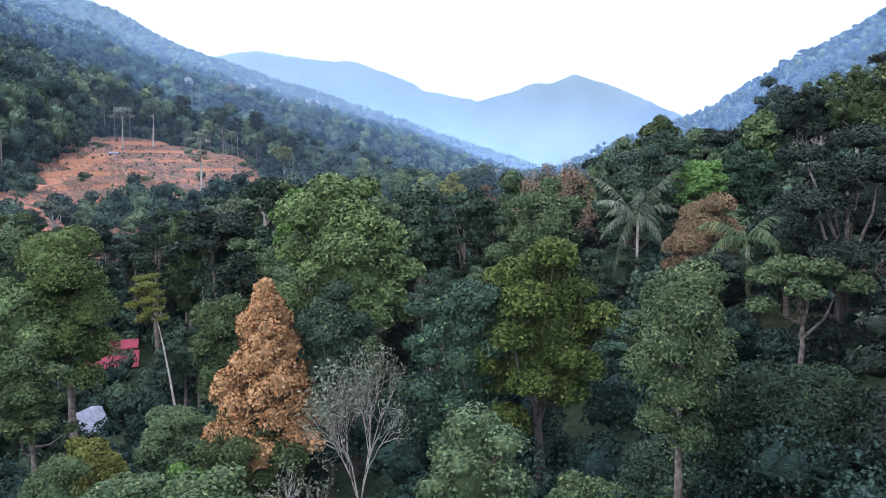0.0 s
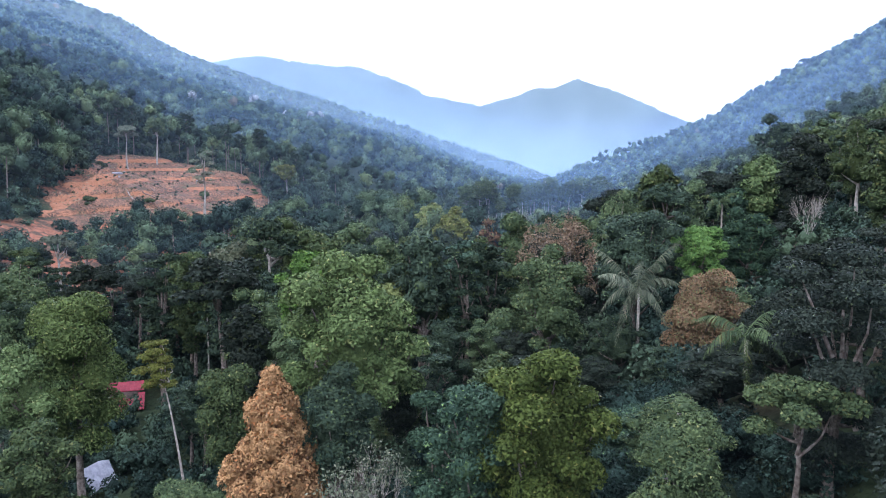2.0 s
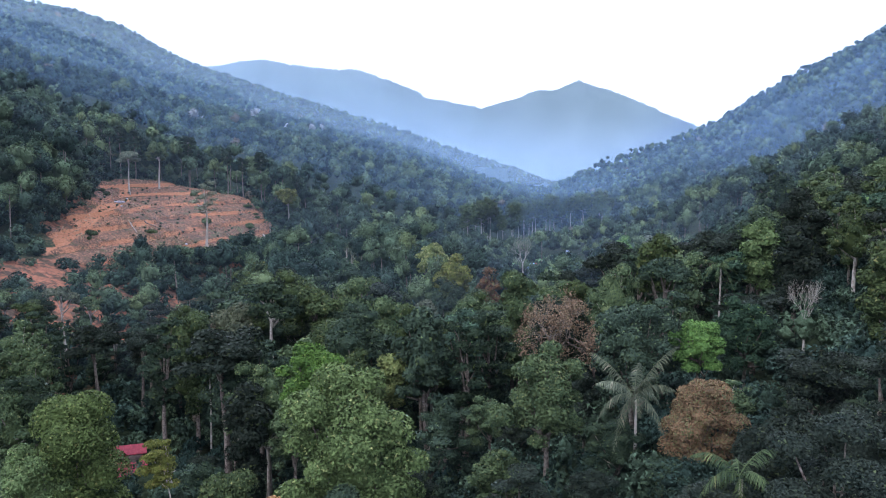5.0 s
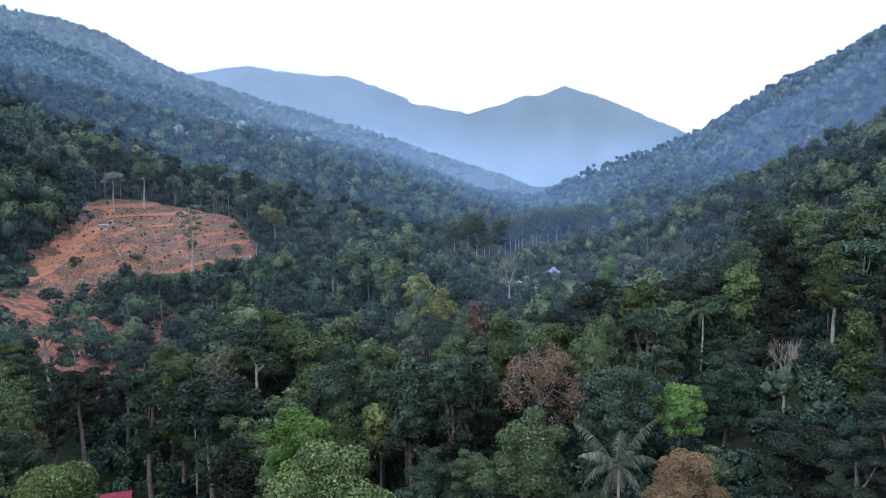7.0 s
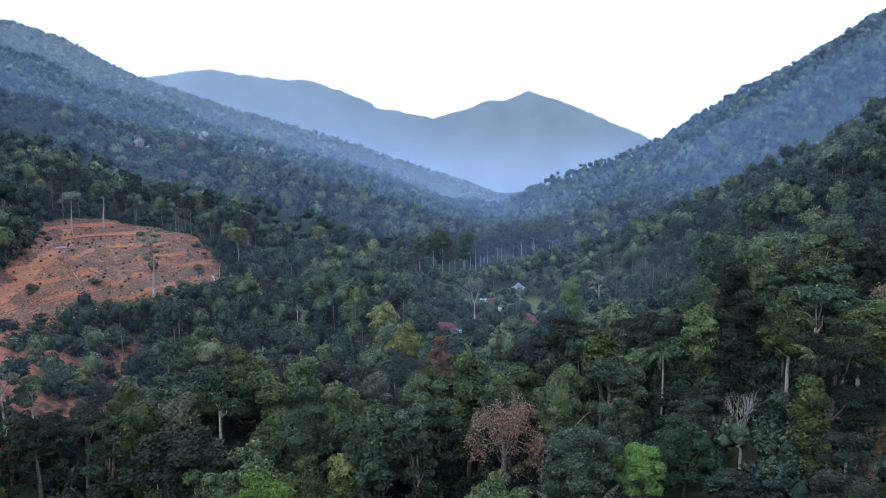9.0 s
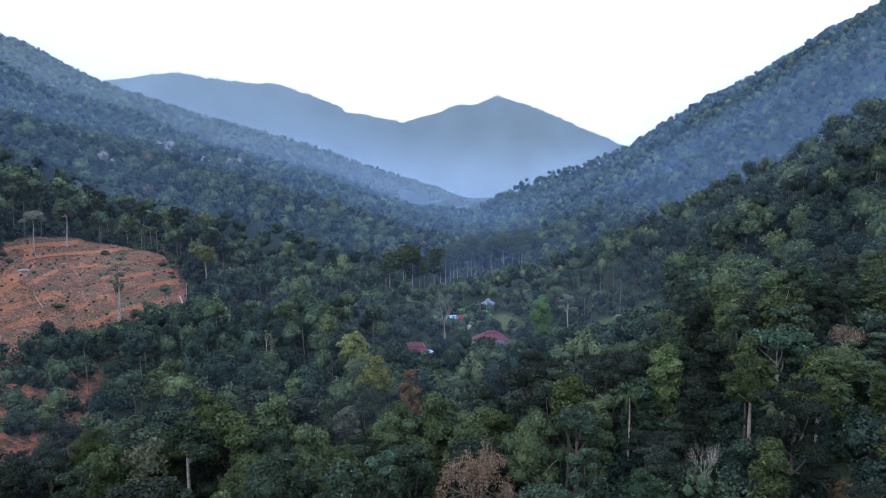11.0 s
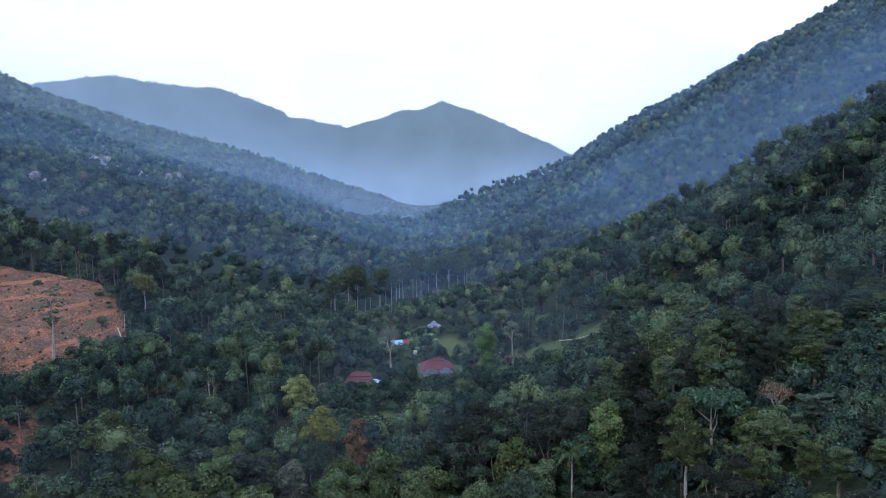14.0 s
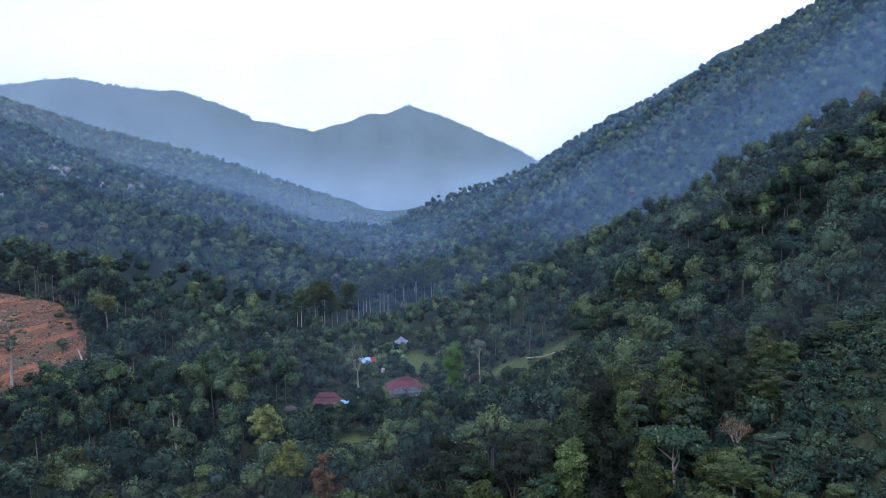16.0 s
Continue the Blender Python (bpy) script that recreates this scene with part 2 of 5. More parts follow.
def ground(x, y):
    """Height of the land: a flat valley floor between two wooded slopes, spurs behind them, two far mountains."""
    x, y = np.asarray(x, float), np.asarray(y, float)
    s = x - 0.15 * y
    right = soft(s + 30 - 75 * sstep((y - 90) / 150))
    up_valley = sstep((y - 395) / 130)
    left = soft(-s - 95 + 72 * up_valley)
    up = 0.46 * right + 0.00022 * right ** 2 + (0.36 - 0.045 * up_valley) * left
    up = up - 48 * np.exp(-((y - 600 + 0.55 * (s - 100)) / 100) ** 2) * sstep((s - 80) / 120)
    crest_r = np.maximum(0.5 * (x - 180) - 0.3 * (y - 1130) - 0.07 * np.maximum(x - 620, 0), 0)
    crest_l = np.maximum(-0.42 * x - 0.25 * (y - 1250), 0)
    crest_l = soft_min(crest_l, 112 + 0.02 * (-x - 300) + 0 * y, 24.0)
    up = np.where(s > 0, soft_min(up, crest_r + 13), soft_min(up, crest_l + 13))
    up = up + 14 * np.exp(-((x + 105) / 38) ** 2 - ((y - 392) / 45) ** 2)
    rough = sstep((np.abs(s - 5) - 40) / 250)
    up = up + rough * (26 * fbm(x / 260, y / 260) + 7 * fbm(x / 60, y / 60, 2))
    far_l = np.interp(x, (-1737, -1397, -1040, -758, -490, -150, 30, 248, 475, 758), (532, 592, 641, 584, 577, 439, 314, 200, 112, 20))
    far_l = far_l - 0.45 * np.abs(y - 4300) + 120 * fbm(x / 360 + 5, y / 360) * sstep(np.abs(y - 4300) / 300)
    far_m = np.interp(x, (-510, -42, 229, 424, 595, 673, 855, 1111, 1437, 1717, 2160), (489, 454, 399, 447, 517, 505, 570, 484, 352, 236, 100))
    far_m = far_m - 0.40 * np.abs(y - 4850) + 130 * fbm(x / 420 + 9, y / 420) * sstep(np.abs(y - 4850) / 300)
    if np.max(y) > 900:
        far_l = np.maximum(far_l, ridge_line(x, y, SPUR, 0.42, 45 * fbm(x / 210 + 3, y / 210)))
        far_l = np.maximum(far_l, ridge_line(x, y, TOE, 0.5))
    crest = 14 * fbm(x / 55, y / 55, 2) * sstep((y - 2400) / 200)
    up = up + 0.03 * np.maximum(y - 1850, 0)
    return np.maximum(up - 13, np.maximum(far_l, far_m)) + crest + 1.2 * fbm(x / 18, y / 18, 2)


CLEARING = ((-176, 366), (-167, 388), (-150, 408), (-124, 402), (-108, 395), (-95, 382), (-83, 352), (-88, 326), (-95, 296), (-104, 276), (-110, 242), (-129, 232), (-137, 252), (-143, 285), (-147, 305), (-160, 338))
LAWNS = ((72, 378, 9, 24), (27, 268, 7, 9), (68, 302, 8, 10), (106, 332, 12, 9), (126, 320, 18, 8), (53, 331, 16, 12))


def in_clearing(x, y):
    inside = False
    for (x1, y1), (x2, y2) in zip(CLEARING, CLEARING[1:] + CLEARING[:1]):
        if (y1 > y) != (y2 > y) and x < (x2 - x1) * (y - y1) / (y2 - y1) + x1:
            inside = not inside
    return inside


def earth_share(x, y):
    """Bare red soil: the terraced clearing, the bank below it and the track in the valley."""
    x, y = np.asarray(x, float), np.asarray(y, float)
    slope = sstep(1.5 - np.hypot((x + 120) / 46, (y - 322) / 80) * 1.1)
    bank = sstep(1.5 - np.hypot((x + 106) / 30, (y - 195) / 85) * 1.2)
    spot = sstep(1.4 - np.hypot((x - 57) / 12, (y - 88) / 16) * 1.2) * 0.45
    return np.clip(np.maximum(np.maximum(slope, bank), spot), 0, 1)


def lawn_share(x, y):
    out = 0 * x
    for a, b, ra, rb in LAWNS:
        out = np.maximum(out, sstep(2.0 - 1.5 * np.hypot((x - a) / ra, (y - b) / rb)))
    return out


def height(x, y):
    return float(ground(x, y))


def mesh_from(name, v, f, mats=(), smooth=True):
    """A mesh from vertex and face arrays (all faces with the same number of corners)."""
    me = bpy.data.meshes.new(name)
    v, f = np.asarray(v, np.float32), np.asarray(f, np.int32)
    me.vertices.add(len(v))
    me.vertices.foreach_set("co", v.ravel())
    k = f.shape[1]
    me.loops.add(f.size)
    me.loops.foreach_set("vertex_index", f.ravel())
    me.polygons.add(len(f))
    me.polygons.foreach_set("loop_start", np.arange(0, f.size, k, dtype=np.int32))
    me.update(calc_edges=True)
    me.polygons.foreach_set("use_smooth", np.full(len(f), smooth))
    for m in mats:
        me.materials.append(m)
    return me


def point_attribute(me, name, values):
    me.attributes.new(name, "FLOAT", "POINT").data.foreach_set("value", np.asarray(values, np.float32))


def grid_faces(nx, ny):
    i = np.arange(nx - 1)[None, :] + nx * np.arange(ny - 1)[:, None]
    return np.stack([i, i + 1, i + 1 + nx, i + nx], -1).reshape(-1, 4)


gx = np.concatenate([np.linspace(-3600, -1900, 14), np.linspace(-1880, -420, 88), np.linspace(-410, 460, 170), np.linspace(475, 1900, 88), np.linspace(1930, 3600, 14)])
gy = np.concatenate([np.linspace(-700, -60, 14), np.linspace(-50, 640, 170), np.linspace(650, 4950, 190)])
X, Y = np.meshgrid(gx, gy)
Z = ground(X, Y)
me = mesh_from("ground", np.stack([X, Y, Z], -1).reshape(-1, 3), grid_faces(len(gx), len(gy)), [GROUND])
point_attribute(me, "earth", earth_share(X, Y).ravel())
point_attribute(me, "lawn", lawn_share(X, Y).ravel())
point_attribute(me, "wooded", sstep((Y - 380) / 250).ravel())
land = tagged(new("ground", me), "valley floor and wooded slopes with patches of bare red soil", "ground", kind="structure")

# translucent sheets added across the valley to imitate aerial haze, denser further up
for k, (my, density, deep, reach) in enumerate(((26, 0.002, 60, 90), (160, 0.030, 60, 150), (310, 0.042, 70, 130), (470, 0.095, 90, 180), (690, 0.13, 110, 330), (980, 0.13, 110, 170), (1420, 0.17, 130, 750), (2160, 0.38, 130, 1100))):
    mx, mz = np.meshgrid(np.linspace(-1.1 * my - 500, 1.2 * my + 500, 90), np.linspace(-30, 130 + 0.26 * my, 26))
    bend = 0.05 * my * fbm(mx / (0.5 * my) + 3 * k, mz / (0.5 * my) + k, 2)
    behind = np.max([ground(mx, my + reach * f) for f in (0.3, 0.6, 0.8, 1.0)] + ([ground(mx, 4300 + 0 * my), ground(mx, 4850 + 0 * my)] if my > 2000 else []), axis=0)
    me = mesh_from("mist", np.stack([mx, my + bend, mz], -1).reshape(-1, 3), grid_faces(90, 26), [FAR_HAZE if my > 1200 else (HAZE if my > 400 else NEAR_HAZE)])
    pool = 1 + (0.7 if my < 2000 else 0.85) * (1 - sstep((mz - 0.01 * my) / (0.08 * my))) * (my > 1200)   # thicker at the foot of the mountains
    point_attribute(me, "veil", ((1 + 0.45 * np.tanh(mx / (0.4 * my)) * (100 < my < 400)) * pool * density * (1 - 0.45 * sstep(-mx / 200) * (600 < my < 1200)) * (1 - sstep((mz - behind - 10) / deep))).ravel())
    tagged(new("mist", me), "translucent sheet standing in for bluish haze across the valley", "mist", "mist over the valley", "stuff")

# another imitation-haze sheet in the gully before the far ridge, topped by camera sightlines
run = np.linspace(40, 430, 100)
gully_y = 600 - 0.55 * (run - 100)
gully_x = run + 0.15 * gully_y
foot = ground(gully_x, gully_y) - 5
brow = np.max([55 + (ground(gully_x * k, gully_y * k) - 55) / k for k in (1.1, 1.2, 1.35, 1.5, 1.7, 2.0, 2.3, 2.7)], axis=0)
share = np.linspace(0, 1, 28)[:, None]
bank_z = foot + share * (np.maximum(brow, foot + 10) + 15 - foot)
me = mesh_from("mist", np.stack([gully_x + 0 * bank_z, gully_y + 0 * bank_z, bank_z], -1).reshape(-1, 3), grid_faces(100, 28), [HAZE])
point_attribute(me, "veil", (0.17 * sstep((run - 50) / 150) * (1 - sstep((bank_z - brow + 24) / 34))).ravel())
tagged(new("mist", me), "translucent sheet standing in for bluish haze in the gully", "mist", "mist over the valley", "stuff")


# ---------------------------------------------------------------- trees
def unit(v):
    return v / np.maximum(np.linalg.norm(v, axis=-1, keepdims=True), 1e-9)


def ico(sub):
    bm = bmesh.new()
    bmesh.ops.create_icosphere(bm, subdivisions=sub, radius=1.0)
    bm.verts.ensure_lookup_table()
    v = np.array([q.co[:] for q in bm.verts])
    f = np.array([[q.index for q in face.verts] for face in bm.faces])
    bm.free()
    return v, f


ICO1, ICO2, ICO3 = ico(1), ico(2), ico(3)
OCT = (np.array([(1, 0, 0), (0, 1, 0), (-1, 0, 0), (0, -1, 0), (0, 0, 1), (0, 0, -1)], float), np.array([(0, 1, 4), (1, 2, 4), (2, 3, 4), (3, 0, 4), (1, 0, 5), (2, 1, 5), (3, 2, 5), (0, 3, 5)]))


def leaf_cards(c, nrm, size, rng, wide=0.5, droop=0.0, plain=False):
    """A folded, pointed leaf spray at each place: four corners, two triangles; plain: one triangle."""
    n = len(c)
    side = unit(np.cross(nrm, rng.normal(size=(n, 3))))
    along = unit(np.cross(side, nrm))
    along[:, 2] -= droop
    along = unit(along)
    L = size[:, None] * (0.7 + 0.6 * rng.rand(n, 1))
    W = L * wide
    if plain:
        v = np.stack([c - along * L * 0.5 + side * W * 0.5, c + along * L * 0.55 - nrm * L * 0.15, c - along * L * 0.4 - side * W * 0.55], 1).reshape(-1, 3)
        return v, np.arange(3 * n).reshape(-1, 3)
    fold = nrm * W * 0.35
    v = np.stack([c - along * L * 0.5, c + side * W * 0.5 - fold * 0.5, c + along * L * 0.5 - nrm * L * 0.15, c - side * W * 0.5 - fold * 0.5], 1).reshape(-1, 3)
    b = 4 * np.arange(n)[:, None]
    f = np.concatenate([b + [0, 1, 3], b + [1, 2, 3]], 1).reshape(-1, 3)
    return v, f


def foliage(lobes, count, size, rng, core=0.8, wide=0.5, droop=0.0, depth=0.3, base=ICO1, up=0.35, plain=False, jitter=0.55):
    """Leaf sprays over rounded lobes (x, y, z, rx, ry, rz), with a closed leafy mass inside each."""
    lobes = np.asarray(lobes, float)
    vs, fs, off = [], [], 0
    if core > 0:
        for lo in lobes:
            d = 1 + 0.22 * rng.normal(size=(len(base[0]), 1)) * 0.6
            v = base[0] * d * lo[3:] * core + lo[:3]
            vs.append(v), fs.append(base[1] + off)
            off += len(v)
    area = (lobes[:, 3] * lobes[:, 4] * lobes[:, 5]) ** (2 / 3)
    pick = rng.choice(len(lobes), size=int(count * 1.5), p=area / area.sum())
    d = unit(rng.normal(size=(len(pick), 3)))
    low = d[:, 2] < -0.35
    d[low, 2] *= -1
    lo = lobes[pick]
    c = lo[:, :3] + d * lo[:, 3:] * (1.06 - depth * rng.rand(len(pick), 1) ** 1.6)
    q = np.full(len(c), 9.0)
    for k, other in enumerate(lobes):
        r = np.linalg.norm((c - other[:3]) / other[3:], axis=1)
        q = np.where(pick != k, np.minimum(q, r), q)
    keep = np.where(q > 0.8)[0][:count]
    c, d, lo = c[keep], d[keep], lo[keep]
    nrm = unit(unit(d / lo[:, 3:]) + up * np.array([0, 0, 1]) + jitter * rng.normal(size=c.shape))
    v, f = leaf_cards(c, nrm, np.full(len(c), size), rng, wide, droop, plain)
    vs.append(v), fs.append(f + off)
    return np.concatenate(vs), np.concatenate(fs)


def tube(path, radii, sides=6):
    path, radii = np.asarray(path, float), np.asarray(radii, float)
    t = unit(np.gradient(path, axis=0))
    ref = np.where(np.abs(t[:, 2:3]) > 0.9, np.array([[1.0, 0, 0]]), np.array([[0, 0, 1.0]]))
    u = unit(np.cross(t, ref))
    w = np.cross(t, u)
    a = np.linspace(0, 2 * np.pi, sides, endpoint=False)
    v = path[:, None] + radii[:, None, None] * (np.cos(a)[None, :, None] * u[:, None] + np.sin(a)[None, :, None] * w[:, None])
    i = np.arange(len(path) - 1)[:, None] * sides
    k = np.arange(sides)[None]
    f = np.stack([i + k, i + (k + 1) % sides, i + sides + (k + 1) % sides, i + sides + k], -1).reshape(-1, 4)
    return v.reshape(-1, 3), np.concatenate([f[:, [0, 1, 2]], f[:, [0, 2, 3]]])


def join(parts):
    vs, fs, off = [], [], 0
    for v, f in parts:
        vs.append(v), fs.append(f + off)
        off += len(v)
    return np.concatenate(vs), np.concatenate(fs)


def part(name, v, f, mat, parent, label="", smooth=True):
    ob = new(name, mesh_from(name, v, f, [mat], smooth))
    ob.parent = parent
    return tagged(ob, label)


def crown_lobes(form, r, h, rng):
    """Lobes of a crown of radius r and depth h whose top is at z = 0."""
    out = []
    if form == "round":
        turn = 6.28 * rng.rand()
        for k in range(26):
            f = (k + 0.5) / 26
            up = 1 - 1.8 * f
            ring = math.sqrt(max(0.05, 1 - up * up))
            a = k * 2.4 + 0.9 * rng.rand()
            reach = rng.uniform(0.52, 0.86) * (1 + 0.16 * math.sin(a + turn) + 0.10 * math.sin(2 * a + 2.3 * turn))
            s = r * rng.uniform(0.19, 0.36)
            out.append((r * reach * ring * math.cos(a), r * reach * ring * math.sin(a), -h * (0.5 - 0.40 * reach / 0.7 * up * 0.95), s, s, min(s * 0.8, h * 0.2)))
        out.append((0, 0, -h * 0.5, r * 0.62, r * 0.62, h * 0.42))
    elif form == "cone":
        for k in range(64):
            f = k / 63.0
            a = k * 2.4 + rng.rand()
            q = r * (0.56 + 0.3 * rng.rand()) * f ** 0.75
            s = r * (0.12 + 0.12 * f) * (0.7 + 0.6 * rng.rand())
            out.append((q * math.cos(a), q * math.sin(a), -h * (0.04 + 0.84 * f), s, s, max(s * 1.1, h * 0.05)))
        for f in (0.25, 0.5, 0.75):
            out.append((0, 0, -h * f, r * (0.15 + 0.55 * f), r * (0.15 + 0.55 * f), h * 0.2))
    elif form == "umbrella":
        for k in range(11):
            a = k * 2.4 + rng.rand()
            q = r * 0.72 * math.sqrt(k / 10.0)
            s = r * (0.26 + 0.14 * rng.rand())
            out.append((q * math.cos(a), q * math.sin(a), -h * (0.18 + 0.45 * (k / 10.0) * rng.rand() + 0.1 * rng.rand()), s, s, min(s * 0.55, h * 0.22)))
    elif form == "tiers":
        for k in range(15):
            a, f = k * 2.4 + rng.rand() * 0.8, k / 14.0
            q = r * (0.25 + 0.5 * rng.rand()) * (0.5 + 0.5 * math.sin(math.pi * (0.15 + 0.75 * f)))
            s = r * (0.24 + 0.16 * rng.rand())
            out.append((q * math.cos(a), q * math.sin(a), -h * (0.08 + 0.84 * f), s * 1.1, s * 1.1, s * 0.5))
    elif form == "column":
        for k in range(11):
            a, f = k * 2.4 + rng.rand(), k / 10.0
            q = r * 0.45 * (0.4 + 0.6 * rng.rand())
            s = r * (0.45 + 0.15 * rng.rand()) * (0.6 + 0.5 * math.sin(math.pi * (0.2 + 0.7 * f)))
            out.append((q * math.cos(a), q * math.sin(a), -h * (0.1 + 0.8 * f), s, s, max(s * 0.9, h * 0.09)))
    return out


def limbs(lobes, start, top, rad, rng, sides=5, share=0.8):
    """Branches from the trunk's upper part into the lobes."""
    out = []
    for lo in lobes:
        if rng.rand() > share:
            continue
        z0 = start + (top - start) * (0.1 + 0.6 * rng.rand())
        end = np.array(lo[:3])
        end = end + np.array([0, 0, -0.2 * lo[5]])
        z0 = min(z0, end[2] - 0.15 * abs(end[0]) - 0.5)
        a = np.array([0, 0, z0])
        mid = (a + end) / 2 + np.array([0, 0, -0.12 * np.linalg.norm(end[:2])]) + rng.normal(size=3) * 0.25
        path = np.stack([a, (a + mid) / 2 + [0, 0, -0.05], mid, (mid + end) / 2 + rng.normal(size=3) * 0.15, end])
        out.append(tube(path, rad * np.array([0.55, 0.42, 0.32, 0.22, 0.1]), sides))
    return out


def tree(x, y, top, r, h, form="round", leaves="mid", n=3000, size=0.7, bark=BARK, label="", seed=0, lean=(0, 0), wide=0.5, droop=0.15, core=0.7, name="tree", base_z=None, plain=False, category="tree", group="", rad=None):
    """One tree on the land at (x, y): top is its tip's height above sea level, r and h its crown's radius and depth."""
    rng = np.random.RandomState(seed + int(1000 + x * 13 + y * 7) % 9973)
    z0 = height(x, y) if base_z is None else base_z
    tall = top - z0
    h = min(h, tall - 1.0)
    plain = plain or y > 100
    thing = new(name)
    thing.location = (x, y, z0)
    lobes = [(a + lean[0], b + lean[1], c + tall, *s) for a, b, c, *s in crown_lobes(form, r, h, rng)]
    rad = rad or 0.012 * tall + 0.03 * r
    knees = np.linspace(0, 1, 8)
    path = np.stack([lean[0] * knees ** 1.3 + 0.05 * r * np.sin(knees * 5 + seed), lean[1] * knees ** 1.3 + 0.04 * r * np.cos(knees * 4 + seed), knees * (tall - 0.25 * h) - 0.4], 1)
    wood = [tube(path, rad * (1.35 - 1.1 * knees ** 0.7), 8)]
    inner = [(a - lean[0], b - lean[1], c, *s) for a, b, c, *s in lobes]
    for v, f in limbs(inner, tall - h, tall - 0.3 * h, rad, rng, 4 if plain else 5, 0.45 if plain else 0.8):
        k = np.clip(v[:, 2:3] / max(tall, 1), 0, 1) ** 1.3
        wood.append((v + np.concatenate([lean[0] * k, lean[1] * k, 0 * k], 1), f))
    part("trunk", *join(wood), bark, thing)
    part("crown", *foliage(lobes, int(n * (1.4 if plain else 3.4)), size * (0.86 if plain else 0.5), rng, core, wide if plain else 0.62, droop, plain=True), LEAF[leaves], thing)
    return tagged(thing, label or "tall broadleaved tree standing in the forest", category, group)


# trees that stand out, nearest first
tree(-9.0, 71, 22.6, 7.2, 18, "round", "olive", 7500, 0.75, label="large rounded olive-green tree with a dense crown", seed=1)
tree(6.8, 50, 20.0, 5.0, 15, "round", "olive", 8000, 0.6, label="rounded olive-green tree with drooping leafy boughs", seed=2)
tree(2.2, 51, 17.5, 3.8, 14, "round", "teal", 3200, 0.55, label="blue-green bushy tree beside a rounded olive tree", seed=3)
tree(-15.0, 61, 14.8, 5.8, 16, "cone", "brown", 6500, 0.6, label="conical tree with dry orange-brown leaves", seed=4)
tree(-10.2, 64, 13.9, 4.6, 13, "round", "deep", 3600, 0.6, label="dark green dense tree behind the brown one", seed=5)
tree(-0.6, 56.6, 15.0, 3.6, 13, "tiers", "teal", 3600, 0.62, label="young tree with large glossy blue-green leaves", seed=6)
tree(26.6, 75, 21.6, 4.6, 13, "round", "rust", 6400, 0.42, core=0.45, label="tree with a rusty red-brown flush of leaves", seed=7)
tree(30.5, 87, 25.2, 3.3, 7, "round", "lime", 2600, 0.6, label="bright fresh green small-crowned tree", seed=8)
tree(-43, 83, 17.0, 5.8, 19, "column", "olive", 6000, 0.65, label="tall olive-green tree with a long leafy crown", seed=9)
tree(-29.4, 81, 12.4, 2.6, 6, "tiers", "yellow", 1300, 0.5, PALE_BARK, "slender pale-stemmed tree with sparse yellow-green leaves", 10, lean=(-3.5, 0), rad=0.2)
tree(3.2, 113, 20.6, 4.2, 16, "tiers", "deep", 2800, 0.8, label="tall dark tree with tiered boughs", seed=11)
tree(11.6, 84, 22.5, 5.2, 14, "round", "mid", 3600, 0.7, label="tall dull green broadleaved tree", seed=12)
tree(23.3, 90, 27.0, 6.0, 14, "round", "deep", 4200, 0.7, label="broad dark green tree with a domed crown", seed=14)
tree(56.5, 132, 33.2, 3.8, 13, "column", "olive", 2200, 0.8, label="upright yellow-green tree on the slope", seed=15)
tree(50, 130, 28.0, 5.0, 12, "tiers", "teal", 2200, 0.8, label="spreading grey-green tree on the slope", seed=16)
tree(25.2, 46, 27.5, 5.0, 20, "tiers", "dark", 7500, 0.45, label="tall tree on the steep bank with shade-darkened leaves", seed=17)
tree(21.6, 43.5, 20.0, 3.6, 7, "umbrella", "mid", 2400, 0.5, label="flat-topped green tree on the bank", seed=18)
tree(11.1, 33.4, 20.2, 2.6, 9, "column", "mid", 3200, 0.34, label="slender feathery tree with a fine-leaved crown", seed=19)
tree(17.2, 35.2, 15.0, 4.4, 10, "round", "deep", 8000, 0.36, label="low blue-green tree spreading over the bank", seed=20)
tree(33.6, 112, 31.0, 4.6, 12, "umbrella", "deep", 2600, 0.8, label="dark emergent tree with a flat crown", seed=21)
tree(-50, 142, 14.5, 5.5, 18, "column", "mid", 2600, 0.8, label="tall grey-green tree above the valley", seed=22)
tree(-24.7, 67.5, 2.0, 4.2, 8, "round", "mid", 3400, 0.55, label="low fresh green tree beside the track", seed=23)
tree(-16.4, 90, 22.0, 4.6, 12, "round", "lime", 3200, 0.75, label="fresh green rounded tree behind the large olive tree", seed=25)

tree(-33.2, 138, 22.8, 6.0, 12, "umbrella", "deep", 1900, 0.8, PALE_BARK, "spreading dark tree with pale forked limbs", 26)
tree(-41, 139, 16.5, 5.0, 16, "column", "grey", 2000, 0.8, PALE_BARK, "tall grey-green tree with a pale trunk", 27)
tree(-51, 129, 16.5, 5.0, 17, "tiers", "deep", 2400, 0.8, label="tall dark tree behind the red-roofed cabin", seed=28)
tree(2.6, 121, 19.8, 4.4, 15, "tiers", "teal", 2200, 0.8, label="tiered blue-green tree in the valley", seed=29)
tree(-8.6, 117, 13.0, 3.0, 9, "column", "yellow", 1500, 0.75, label="slim yellow-green tree in the valley", seed=30)
tree(11.4, 174, 18.5, 4.6, 12, "round", "rust", 1800, 0.9, label="dull brownish-green tree in the valley", seed=31)
tree(1.7, 178, 21.0, 5.0, 12, "round", "yellow", 1900, 0.95, label="yellow-green crowned tree in the valley", seed=32)
tree(-4.3, 213, 20.8, 5.0, 12, "round", "yellow", 1700, 1.0, label="yellow-green crowned tree further up the valley", seed=33)
